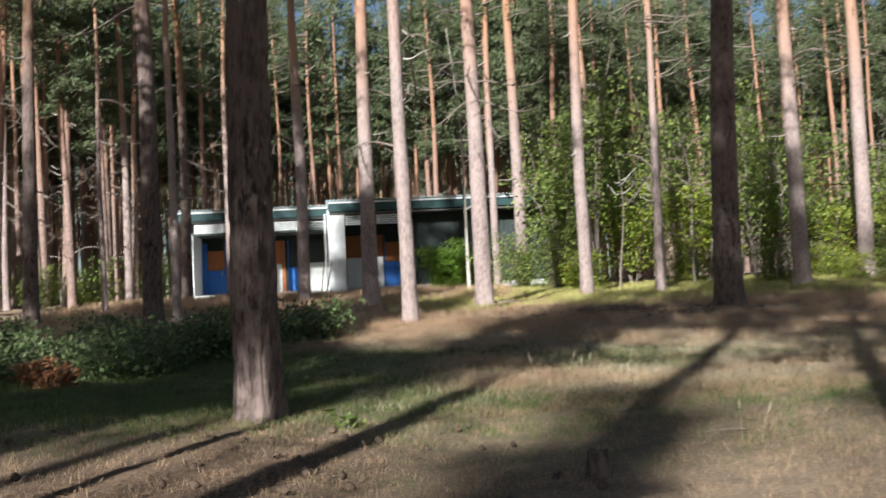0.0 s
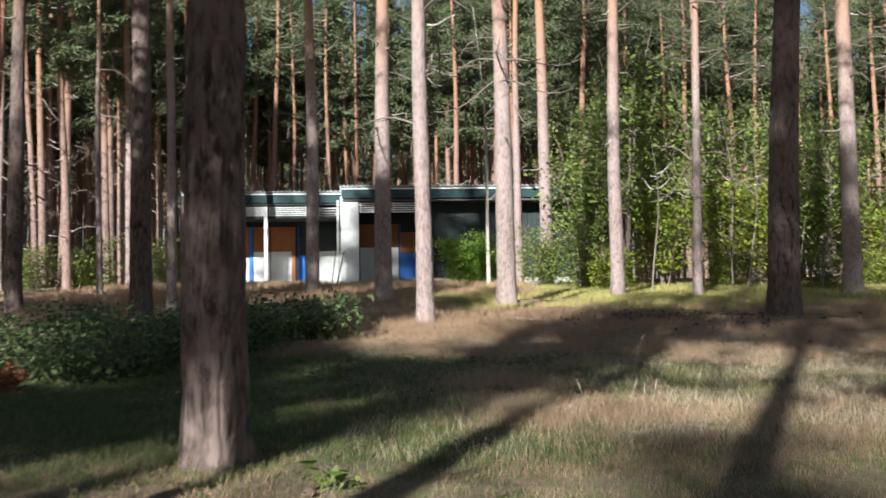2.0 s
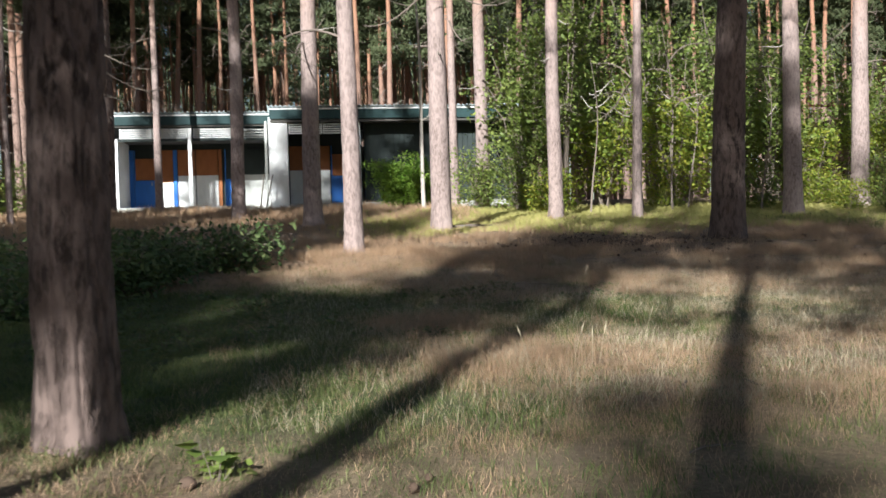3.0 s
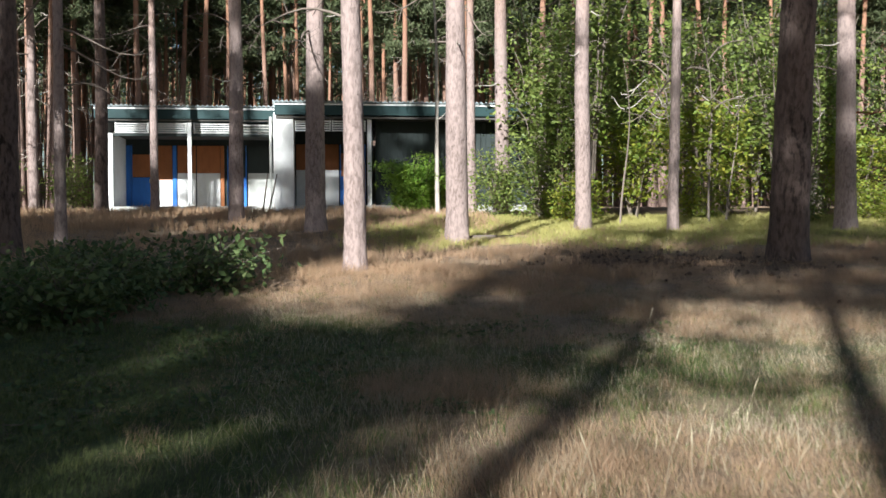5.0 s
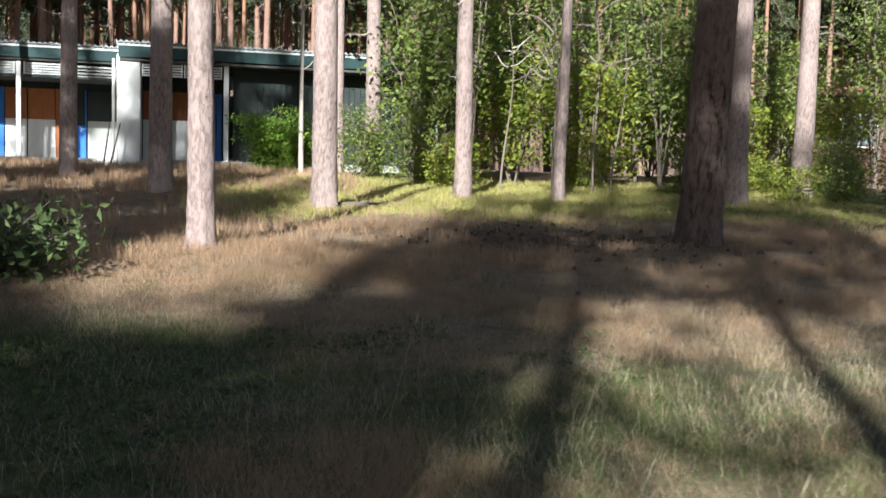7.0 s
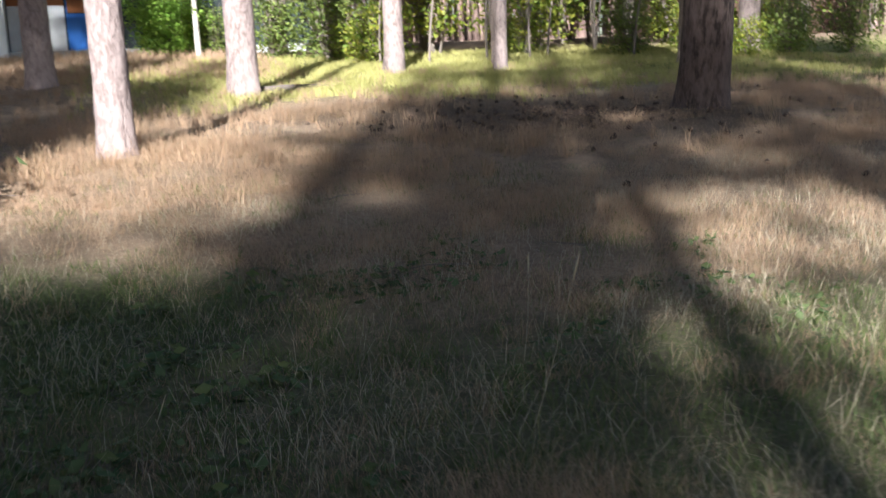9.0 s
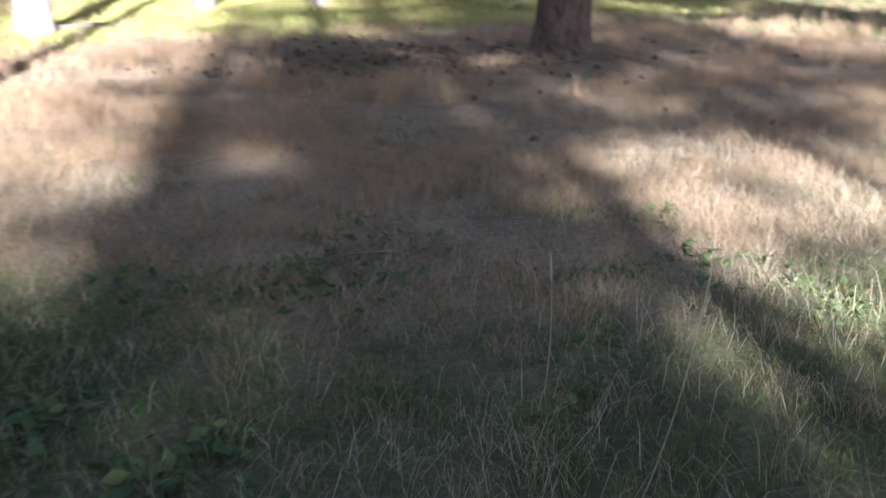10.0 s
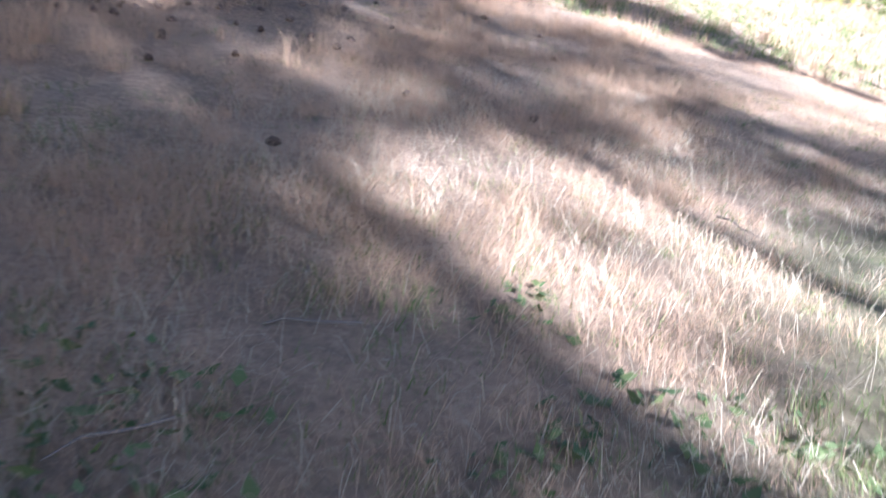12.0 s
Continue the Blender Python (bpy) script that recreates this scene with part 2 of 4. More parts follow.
def littered(x, y):
    """Bare needle litter: the path's start, and below the big dark pine."""
    w = (wobble(y, x) - 0.5) * 2
    a = soft(7.3 + w - y, 0, 1.5) * soft(1.2 + w - x, 0, 2)
    b = soft(2.8 + 0.8 * w - np.hypot((x - 7.2), (y - 22) * 0.9), 0, 1.5)
    return np.maximum(a, b)


def meadow(x, y):
    return soft(y - 24 - wobble(x, y), 0, 3) * soft(x - 1, 0, 2.5) * soft(36 - y, -3, 2)


def spaced(a, b, s):
    return np.arange(a, b, s)


gx = np.concatenate([np.linspace(-400, -40, 14), spaced(-36, -14, 2.0), spaced(-14, 18, 0.25), spaced(18, 40, 2.0), np.linspace(44, 400, 14)])
gy = np.concatenate([np.linspace(-300, -40, 12), spaced(-36, -4, 2.0), spaced(-4, 36, 0.25), spaced(36, 70, 2.0), np.linspace(74, 420, 14)])
X, Y = np.meshgrid(gx, gy)
Z = height(X, Y) - 0.0
rngg = np.random.default_rng(3)
Z = Z + rngg.normal(size=Z.shape) * 0.012
n, m = X.shape
i, j = np.meshgrid(np.arange(n - 1), np.arange(m - 1), indexing="ij")
F = np.stack([i * m + j, i * m + j + 1, (i + 1) * m + j + 1, (i + 1) * m + j], -1).reshape(-1, 4)
GROUND, t, b = material("forest_soil", 0.95)
c = coords_of(t)
fine = noise_node(t, c, 26, 7, 0.75)
mid = noise_node(t, c, 2.2, 5, 0.65)
attr = t.nodes.new("ShaderNodeAttribute")
attr.attribute_name = "cover"
sepc = t.nodes.new("ShaderNodeSeparateColor")
t.links.new(attr.outputs["Color"], sepc.inputs[0])
dry = ramp(t, fine, (0.3, (0.2, 0.135, 0.09)), (0.52, (0.36, 0.245, 0.16)), (0.75, (0.5, 0.36, 0.23)))
moss = ramp(t, fine, (0.3, (0.035, 0.05, 0.018)), (0.55, (0.08, 0.11, 0.035)), (0.75, (0.15, 0.17, 0.06)))
lit = ramp(t, fine, (0.32, (0.05, 0.032, 0.022)), (0.5, (0.19, 0.12, 0.075)), (0.72, (0.36, 0.25, 0.16)))
mead = ramp(t, fine, (0.3, (0.2, 0.2, 0.06)), (0.7, (0.44, 0.41, 0.14)))
col = mix(t, sepc.outputs[0], dry, moss)
col = mix(t, sepc.outputs[2], col, mead)
col = mix(t, sepc.outputs[1], col, lit)
col = mix(t, ramp(t, mid, (0.35, (0.5, 0.5, 0.5)), (0.65, (0, 0, 0))), col, (0.09, 0.065, 0.045))
t.links.new(col, b.inputs["Base Color"])
bump(t, b, fine, 0.8, 0.04)
me = mesh_from("ground", np.stack([X, Y, Z], -1).reshape(-1, 3), [F], [GROUND], True)
ca = me.color_attributes.new("cover", "FLOAT_COLOR", "POINT")
cov = np.stack([greenness(X, Y), littered(X, Y), meadow(X, Y), np.ones_like(X)], -1).astype(np.float32)
ca.data.foreach_set("color", cov.ravel())
tagged(put("ground", me), "uneven forest floor of dry grass, moss and needle litter", "ground", kind="structure")


def place(x, y, dz=0.0, rz=0.0, tilt=0.0, way=0.0):
    return pose(x, y, float(height(x, y)) + dz, 0, 0, 0) @ Matrix.Rotation(tilt, 4, Vector((math.sin(way), math.cos(way), 0))) @ pose(0, 0, 0, 0, 0, rz)


# ---------- pines ----------
def crown_mesh(seed, low, top, reach, limbs, clumps, needles, length=0.36, width=0.075):
    rng = np.random.default_rng(seed)
    tubes, Cs = [], []
    for k in range(limbs):
        f = (k + rng.uniform(0, 1)) / limbs
        z = low + (top - low) * f
        a = rng.uniform(0, 2 * np.pi)
        L = reach * (1.05 - 0.75 * f) * rng.uniform(0.6, 1.15)
        d = np.array([math.cos(a), math.sin(a), 0])
        s = np.linspace(0, 1, 5)
        path = np.array([0, 0, z]) + s[:, None] * d * L + np.outer(s ** 1.6, (0, 0, L * rng.uniform(-0.1, 0.5))) + rng.normal(size=(5, 3)) * 0.07 * s[:, None]
        tubes.append(tube(path, np.linspace(0.055, 0.01, 5) * (1.2 - 0.6 * f), 5))
        for q in range(clumps):
            u = rng.uniform(0.3, 1.05)
            p = path[min(4, int(u * 4))] + rng.normal(size=3) * (0.28, 0.28, 0.16)
            Cs.append(p + rng.normal(size=(needles, 3)) * (0.2, 0.2, 0.11))
    V, F = joined(tubes)
    V2, F2 = needles_at(rng, np.concatenate(Cs), length, width)
    nb = len(F)
    return mesh_from("crown", np.concatenate([V, V2]), [F, F2 + len(V)], [TWIG, NEEDLES], False, [0] * nb + [1] * len(F2))


CROWNS = [crown_mesh(11, 9.5, 18.5, 2.3, 42, 6, 44), crown_mesh(12, 8.0, 17.0, 2.0, 42, 6, 44), crown_mesh(13, 11, 19.5, 2.6, 48, 6, 46),
          crown_mesh(14, 11, 18.5, 1.9, 26, 4, 20, 0.34, 0.05), crown_mesh(15, 10.5, 17.5, 1.7, 24, 4, 20, 0.34, 0.05), crown_mesh(16, 12, 19.5, 2.0, 28, 4, 20, 0.34, 0.05)]

# unseen pines behind the walk: low boughs added to break up their trunk shadows
SHADE_CROWNS = [crown_mesh(91, 6.0, 17.5, 2.2, 60, 6, 40), crown_mesh(92, 3.0, 15.0, 1.8, 60, 6, 34), crown_mesh(93, 9.0, 18.5, 2.6, 60, 6, 40),
               crown_mesh(94, 4.0, 16.5, 2.0, 40, 4, 20), crown_mesh(95, 2.0, 13.5, 1.5, 40, 4, 18), crown_mesh(96, 7.0, 18.0, 2.2, 40, 4, 20)]


def trunk_mesh(seed, r, top, mat, sides=26, deep=0.012, rings=60, flare=0.28):
    rng = np.random.default_rng(seed)
    s = np.linspace(0, 1, rings) ** 1.8
    z = -0.25 + s * (top + 0.25)
    ph = rng.uniform(0, 6.28, 4)
    cx = 0.0025 * z * np.sin(z * 0.35 + ph[0]) * 3 + 0.012 * np.sin(z * 0.9 + ph[1])
    cy = 0.0025 * z * np.sin(z * 0.31 + ph[2]) * 3 + 0.012 * np.sin(z * 0.8 + ph[3])
    cx, cy = cx - np.interp(0, z, cx), cy - np.interp(0, z, cy)
    rad = r * (1 - 0.72 * np.clip(z / top, 0, 1) ** 1.15) * (1 + flare * np.exp(-np.clip(z + 0.1, 0, 9) / 0.28))
    ang = np.linspace(0, 2 * np.pi, sides, endpoint=False)
    V = np.zeros((rings, sides, 3))
    for a in range(rings):
        fade = 1.0 if z[a] < 7 else 0.35
        for k in range(sides):
            ca, sa = math.cos(ang[k]), math.sin(ang[k])
            p = Vector((ca * r * 12 + seed, sa * r * 12, z[a] * 1.7))
            w = noise.noise(p * 0.8)
            dv = noise.voronoi(p + Vector((w, w, w)) * 0.6)[0]
            plate = min(1.0, (dv[1] - dv[0]) * 3.0)
            root = 0.10 * math.exp(-max(0, z[a]) / 0.25) * math.sin(5 * ang[k] + seed) * r
            q = rad[a] + fade * deep * (plate - 0.6) + 0.4 * deep * noise.noise(p * 3) + root
            V[a, k] = (cx[a] + ca * q, cy[a] + sa * q, z[a])
    i, j = np.meshgrid(np.arange(rings - 1), np.arange(sides), indexing="ij")
    kk = (j + 1) % sides
    F = np.stack([i * sides + j, i * sides + kk, (i + 1) * sides + kk, (i + 1) * sides + j], -1).reshape(-1, 4)
    return mesh_from("trunk", V.reshape(-1, 3), [F], [mat], True)


def stub_mesh(seed, length, r, droop=0.1):
    rng = np.random.default_rng(seed)
    s = np.linspace(0, 1, 7)
    path = np.stack([s * length, 0.08 * length * np.sin(s * 3 + seed), -droop * length * s + 0.12 * length * np.sin(s * 4 + seed * 2)], -1)
    pieces = [tube(path, np.linspace(r, r * 0.25, 7), 6)]
    for k in range(int(length * 4)):
        u = rng.integers(2, 6)
        d = unit(rng.normal(size=3) + (0.8, 0, 0.1)) * length * rng.uniform(0.15, 0.4)
        p = path[u]
        pieces.append(tube(np.stack([p, p + d * 0.5 + (0, 0, -0.01), p + d]), [r * 0.4, r * 0.3, r * 0.1], 4))
    V, F = joined(pieces)
    return V, F


STUBS = []
for k, (L, r) in enumerate(((0.3, 0.02), (0.7, 0.022), (1.3, 0.026), (1.9, 0.03))):
    V, F = stub_mesh(k + 1, L, r)
    STUBS.append(mesh_from("dead_branch", V, [F], [PALE_TWIG if k < 2 else TWIG]))


def pine(x, y, r, seed, label, tilt=0.0, way=0.0, top=18.0, mat=None, stubs=5, low=3.5, fine=False, crown=True, plain=False, group="pine trees", bough=None):
    rng = np.random.default_rng(seed)
    tree = empty("pine_tree", place(x, y, 0, 0, radians(tilt), radians(way)), label, "tree", group)
    if fine:
        me = trunk_mesh(seed, r, top, mat or BARK_NEAR_AND_SHADED, 110, 0.024, 230, 0.22)
    else:
        me = trunk_mesh(seed, r, top, mat or BARK)
    put("trunk", me, tree)
    for k in range(stubs):
        z = rng.uniform(low, 9.5)
        a = rng.uniform(0, 360)
        rr = r * (1 - 0.72 * z / top) * 0.9
        put("dead_branch", STUBS[int(rng.integers(0, 4))], tree, "", pose(rr * math.cos(radians(a)), rr * math.sin(radians(a)), z, 0, rng.uniform(-15, 25), a))
    if crown:
        put("crown", bough or CROWNS[seed % 3 + (0 if plain else 3)], tree)
    return tree


GREYPINE = "tall straight pine with grey-brown plated bark"
pine(-0.80, 8.02, 0.205, 21, "big pine with deeply furrowed dark bark at the walk", 0.8, 270, 17.5, BARK_NEAR_AND_SHADED, 2, 6.5, True)
pine(1.36, 20.15, 0.165, 22, "slim pine with grey bark in the dry grass", 0.3, 90, 17, stubs=8)
pine(0.86, 30.6, 0.26, 23, "stout pine, shaded below, leaning a little", 3.0, 270, 19, stubs=4)
pine(3.98, 27.4, 0.255, 24, "tall sunlit pine with pale bare side branches", 0.4, 270, 19, stubs=10, low=4)
pine(7.0, 37.8, 0.25, 25, GREYPINE + " at the thicket", 0.3, 270, 18)
pine(7.72, 30.4, 0.21, 26, "sunlit pale pine on bright grass", 1.8, 90, 18, stubs=4)
pine(8.83, 21.4, 0.33, 27, "thick dark pine leaning to one side", 5.6, 90, 17, BARK_NEAR_AND_SHADED, 3, 5)
pine(10.05, 30.2, 0.145, 28, "slim crooked pine before the thicket", 2.2, 90, 15)
pine(10.6, 31.6, 0.10, 29, "thin dark pine stem beside the thicket", 0.5, 90, 13)
pine(14.5, 29.6, 0.27, 30, GREYPINE + ", half shaded", 0.6, 90, 18)
pine(18.0, 32.0, 0.28, 31, GREYPINE + " beside a low shrub", 1.0, 90, 19)
pine(-1.35, 34.0, 0.215, 32, GREYPINE + " in front of the pavilion", 0.6, 270, 18, stubs=9, low=3)
pine(-4.55, 40.6, 0.145, 33, "slim dark pine before the pavilion porch", 0.2, 90, 16)
# This pine's shade is put into its bark colour.
pine(-6.25, 40.2, 0.23, 34, "pine at the pavilion corner, shade painted into its bark", 0.3, 90, 17, BARK_NEAR_AND_SHADED)
pine(-4.75, 28.2, 0.13, 35, "slim reddish pine among dry grass", 0.4, 270, 16)
# Shade on these two is carried by the darker bark colour.
pine(-4.5, 23.3, 0.24, 36, "pine behind the brambles, shade painted into its bark", 0.4, 90, 18, BARK_NEAR_AND_SHADED)
pine(-8.7, 28.0, 0.22, 37, "furrowed pine behind the brambles, shade painted into its bark", 1.2, 270, 18, BARK_NEAR_AND_SHADED)
pine(-13.5, 33.0, 0.20, 38, GREYPINE, 0.6, 270, 18)
pine(-11.3, 29.0, 0.23, 39, "dark pine at the edge of the wood", 1.5, 270, 19)
pine(-12.6, 33.6, 0.19, 40, GREYPINE, 0.5, 270, 18)
pine(-12.2, 34.4, 0.14, 41, "slim sunlit pine at the hut", 0.3, 90, 17)
pine(-13.2, 40.0, 0.13, 42, "slim pine with light bark", 0.4, 90, 17)
pine(-8.3, 35.0, 0.10, 43, "thin pale pine pole", 2.6, 90, 15)
pine(-8.9, 42.0, 0.17, 44, "slim reddish pine beside the pavilion", 0.6, 90, 17)
pine(6.15, 38.6, 0.16, 45, "dark slim pine at the thicket edge", 1.5, 270, 17)
pine(11.2, 43.5, 0.22, 46, "dark shaded pine inside the thicket", 0.5, 90, 18)


def bare_sapling(x, y, r, top, tilt, way, seed):
    tree = empty("bare_sapling", place(x, y, 0, 0, radians(tilt), radians(way)), "thin leaning pale bare sapling at the thicket", "tree")
    rng = np.random.default_rng(seed)
    s = np.linspace(0, 1, 14)
    path = np.stack([0.25 * np.sin(s * 4) * s, 0.1 * np.sin(s * 6), -0.2 + s * top], -1)
    V, F = tube(path, r * (1 - 0.85 * s), 9)
    put("trunk", mesh_from("trunk", V, [F], [PALE_TWIG if r > 0.05 else TWIG], True), tree)
    for k in range(5):
        put("branch", STUBS[int(rng.integers(0, 3))], tree, "", pose(0, 0, rng.uniform(3, top - 1), 0, -30, rng.uniform(0, 360)))


bare_sapling(4.95, 38.4, 0.085, 11.5, 10.5, 270, 5)

for x, y, top, tl, k in ((9.6, 33.2, 5, 4, 6), (10.9, 32.7, 5.5, 3, 7), (11.3, 33.1, 4.5, 7, 8), (12.2, 33.0, 6, 2, 9), (12.9, 33.4, 5, 6, 10), (15.2, 33.0, 5, 5, 11), (8.6, 33.9, 4, 8, 12)):
    bare_sapling(x, y, 0.035, top, tl, k * 70, k)

# unseen pines set round and behind the walk to shade it; light gaps run along the sun's way
ACROSS = Vector((math.cos(AZ), -math.sin(AZ), 0))
SHADE_PINES = (((-6.5, -26.4, 1.25), (-1.0, -8.9, 0.5)),
        ((-21.5, 4.1, 1.25), (-12.5, -23.5, 1.25), (-2.5, -31.2, 1.25)),
        ((-4.5, -7.9, 1.0), (-12.0, 2.8, 0.75), (-9.0, 3.9, 0.5), (-18.0, -2.0, 1.25), (4.5, 13.3, 0.5), (-1.0, -1.7, 1.25), (-13.0, 0.5, 1.0), (-11.5, -32.8, 1.25), (5.5, 14.8, 0.5), (-16.0, 9.1, 0.5), (-10.0, 2.4, 0.75), (-4.0, 2.7, 0.5), (-17.0, 10.8, 1.25), (4.5, 8.6, 1.25), (-8.0, -10.5, 0.75), (-15.0, 10.4, 0.5), (-18.0, 6.2, 1.0)),
        ((1.0, 2.5, 1.0), (-1.0, -28.9, 1.25), (-14.0, 9.2, 1.25), (-1.5, -16.6, 0.75), (-14.5, -13.5, 1.25), (1.5, -29.2, 1.25)),
        ((-23.0, 14.1, 1.25), (3.0, -14.6, 1.25), (-3.5, -23.4, 1.0), (-3.5, -15.3, 0.75)),
        ((-10.5, 1.0, 1.0), (1.5, -5.4, 1.25), (-3.0, -2.2, 1.25), (-9.5, -14.3, 1.25), (-8.0, -16.7, 1.0)))
for k, spots in enumerate(SHADE_PINES):
    first = pine(*(ACROSS * spots[0][0] + SUN_H * spots[0][1]).xy, 0.15, 60 + k, GREYPINE, mat=BARK, group="pines of the wood", bough=SHADE_CROWNS[k])
    base_size = spots[0][2]
    first.scale = (base_size,) * 3
    for u, v, size in spots[1:]:
        p = ACROSS * u + SUN_H * v
        copy_thing(first, place(p.x, p.y) @ Matrix.Scale(size / base_size, 4))

# Unseen pine, added as a sun blocker for the big furrowed pine.
pine(-5.95, 0.4, 0.28, 66, "tall unseen pine added to block sun, bark grey-brown", mat=BARK, stubs=3, low=6, group="pines of the wood")

# mid-distance pines, one by one
rng = np.random.default_rng(8)
base = [pine(-24, 38, 0.16, 70, "slim reddish pine of the far wood", mat=BARK_FAR, plain=True, stubs=10, low=2.0, group="pines of the wood"),
        pine(-27, 44, 0.13, 71, "slim reddish pine of the far wood", mat=BARK_FAR, stubs=10, low=2.0, group="pines of the wood"),
        pine(-21, 47, 0.18, 72, "slim reddish pine of the far wood", mat=BARK_FAR, stubs=10, low=2.0, group="pines of the wood")]
spots = []
while len(spots) < 240:
    x, y = rng.uniform(-36, 44), rng.uniform(36, 68)
    if -9 < x < 8.5 and y < 54 or -19 < x < -14.5 and y < 46 or 13 < x < 34 and y < 53:
        continue
    if x > -8 and x < 18 and y < 44:
        continue
    if all((x - a) ** 2 + (y - c) ** 2 > 2.2 for a, c in spots):
        spots.append((x, y))
        copy_thing(base[len(spots) % 3], place(x, y, 0, rng.uniform(0, 360), radians(rng.uniform(0, 2.5)), radians(rng.uniform(0, 360))))

# the far wood, uncountable
pieces, Cs = [], []
for k in range(2200):
    while True:
        x, y = rng.uniform(-110, 120), 60 + 95 * rng.uniform(0, 1) ** 1.3
        if abs(x - 5) < 22 + 0.75 * y:
            break
    top, r = rng.uniform(15, 22), rng.uniform(0.07, 0.17)
    z0 = float(height(x, y)) - 0.2
    s = np.linspace(0, 1, 5)
    lx, ly = rng.normal(size=2) * 0.5
    path = np.stack([x + lx * s, y + ly * s, z0 + s * top], -1)
    pieces.append(tube(path, r * (1 - 0.7 * s), 7))
    for q in range(22):
        f = rng.uniform(0, 1) ** 0.8
        z = z0 + top * (0.53 + 0.52 * f)
        a, rad = rng.uniform(0, 6.28), 2.1 * (1.1 - 0.75 * f) * rng.uniform(0.2, 1)
        cpos = np.array([x + rad * math.cos(a), y + rad * math.sin(a), z])
        if q % 3 == 0:
            pieces.append(tube(np.array([[x, y, z - 0.1], (cpos + [x, y, z]) / 2, cpos]), [0.03, 0.02, 0.008], 3))
        Cs.append(cpos + rng.normal(size=(10, 3)) * (0.45, 0.45, 0.2))
V, F = joined(pieces)
tagged(put("far_pine_trunks", mesh_from("far_pine_trunks", V, [F], [BARK_FAR], True)), "dense reddish trunks of the far pine wood", "trees", kind="stuff")
V, F = needles_at(rng, np.concatenate(Cs), 0.75, 0.16)
tagged(put("far_pine_foliage", mesh_from("far_pine_foliage", V, [F], [NEEDLES])), "dark green needles of the far pine wood", "foliage", kind="stuff")


# ---------- pavilion ----------
house = empty("pavilion", pose(0, 0, 0), "single-storey white and blue pavilion with dark green fascia", "building")
FRONT, BACK, SLAB = 43.0, 45.6, 2.32


def corrugated(name, x0, x1, y0, y1, za, zb, wave, amp, mat, parent, label=""):
    """A sheet of corrugated roofing with thickness, its ribs running from eave to back."""
    k = int((x1 - x0) / wave * 6)
    xs = np.linspace(x0, x1, k)
    w = amp * np.cos(np.linspace(0, (x1 - x0) / wave * 2 * np.pi, k))
    V = []
    for dz in (0, -0.025):
        for y, z in ((y0, za), (y1, zb)):
            V.append(np.stack([xs, np.full(k, y), z + w + dz], -1))
    q = np.arange(k - 1)[:, None]
    F = [q + (0, 1, k + 1, k), q + (2 * k, 3 * k, 3 * k + 1, 2 * k + 1), q + (0, 2 * k, 2 * k + 1, 1), q + (k, k + 1, 3 * k + 1, 3 * k)]
    return put(name, mesh_from(name, np.concatenate(V), F, [mat]), parent, label)


def slats(parent, x0, x1, y, z0, z1, n, mats):
    fr = part("louvre", box(x0, x0 + 0.05, y, y + 0.09, z0, z1), WHITE, parent, "white louvre panel under the eave")
    part("louvre_frame", box(x1 - 0.05, x1, y, y + 0.09, z0, z1), WHITE, fr)
    h = (z1 - z0) / n
    for k in range(n):
        part("slat", box(x0 + 0.05, x1 - 0.05, y + 0.015, y + 0.07, z0 + h * (k + 0.08), z0 + h * (k + 0.62), 0.004), mats, fr)


# foundation slab and step
part("foundation", box(-6.75, 9.5, FRONT - 0.45, 50.2, 1.4, SLAB - 0.12), CONCRETE, house, "pale concrete plinth")
part("floor_slab", box(-6.6, 9.4, FRONT - 0.15, 50.0, SLAB - 0.12, SLAB, 0.015), CONCRETE, house)
# first wing
part("side_wall", box(-6.62, -6.38, FRONT, 50, SLAB, 5.0), WHITE, house, "white porch side wall")
part("side_wall", box(-6.82, -6.63, FRONT + 0.3, 50, 1.5, 5.8), GREY_WALL, house)
part("eave_beam", box(-6.8, -0.62, FRONT + 0.02, FRONT + 0.2, 5.42, 5.62), FASCIA, house)
part("fascia", box(-7.0, -0.55, FRONT - 0.14, FRONT - 0.07, 5.52, 5.95), FASCIA, house, "dark green fascia board")
part("drip_edge", box(-7.0, -0.55, FRONT - 0.17, FRONT - 0.142, 5.86, 5.92, 0.004), WHITE, house)
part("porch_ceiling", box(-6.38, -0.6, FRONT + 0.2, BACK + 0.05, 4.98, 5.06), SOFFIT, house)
part("soffit", box(-6.9, -0.6, FRONT - 0.07, FRONT + 0.02, 5.44, 5.5), SOFFIT, house)
for x0, x1 in ((-6.3, -5.1), (-5.06, -3.75), (-3.5, -2.0)):
    slats(house, x0, x1, FRONT + 0.02, 5.0, 5.4, 5, WHITE)
slats(house, -1.95, -0.65, FRONT + 0.02, 4.95, 5.38, 4, GREY_WALL)
part("beam", box(-6.38, -0.6, FRONT + 0.03, FRONT + 0.19, 4.9, 4.99), DARK_AND_SHADED_WALL, house)
part("porch_post", box(-3.72, -3.58, FRONT + 0.0, FRONT + 0.14, SLAB, 5.4), WHITE, house, "white porch post")
part("back_wall", box(-6.38, -0.6, BACK + 0.1, BACK + 0.3, SLAB, 5.2), DARK_AND_SHADED_WALL, house)


def bay(x0, x1, lower, upper, zmid=3.62, y=BACK):
    """One bay of the porch's back wall: a lower and an upper panel between stiles."""
    p = part("wall_panel", box(x0, x1, y + 0.04, y + 0.1, SLAB, zmid), lower, house)
    part("upper_panel", box(x0, x1, y + 0.042, y + 0.1, zmid + 0.05, 4.75), upper, p)
    part("rail", box(x0, x1, y + 0.02, y + 0.1, zmid, zmid + 0.05), lower, p)


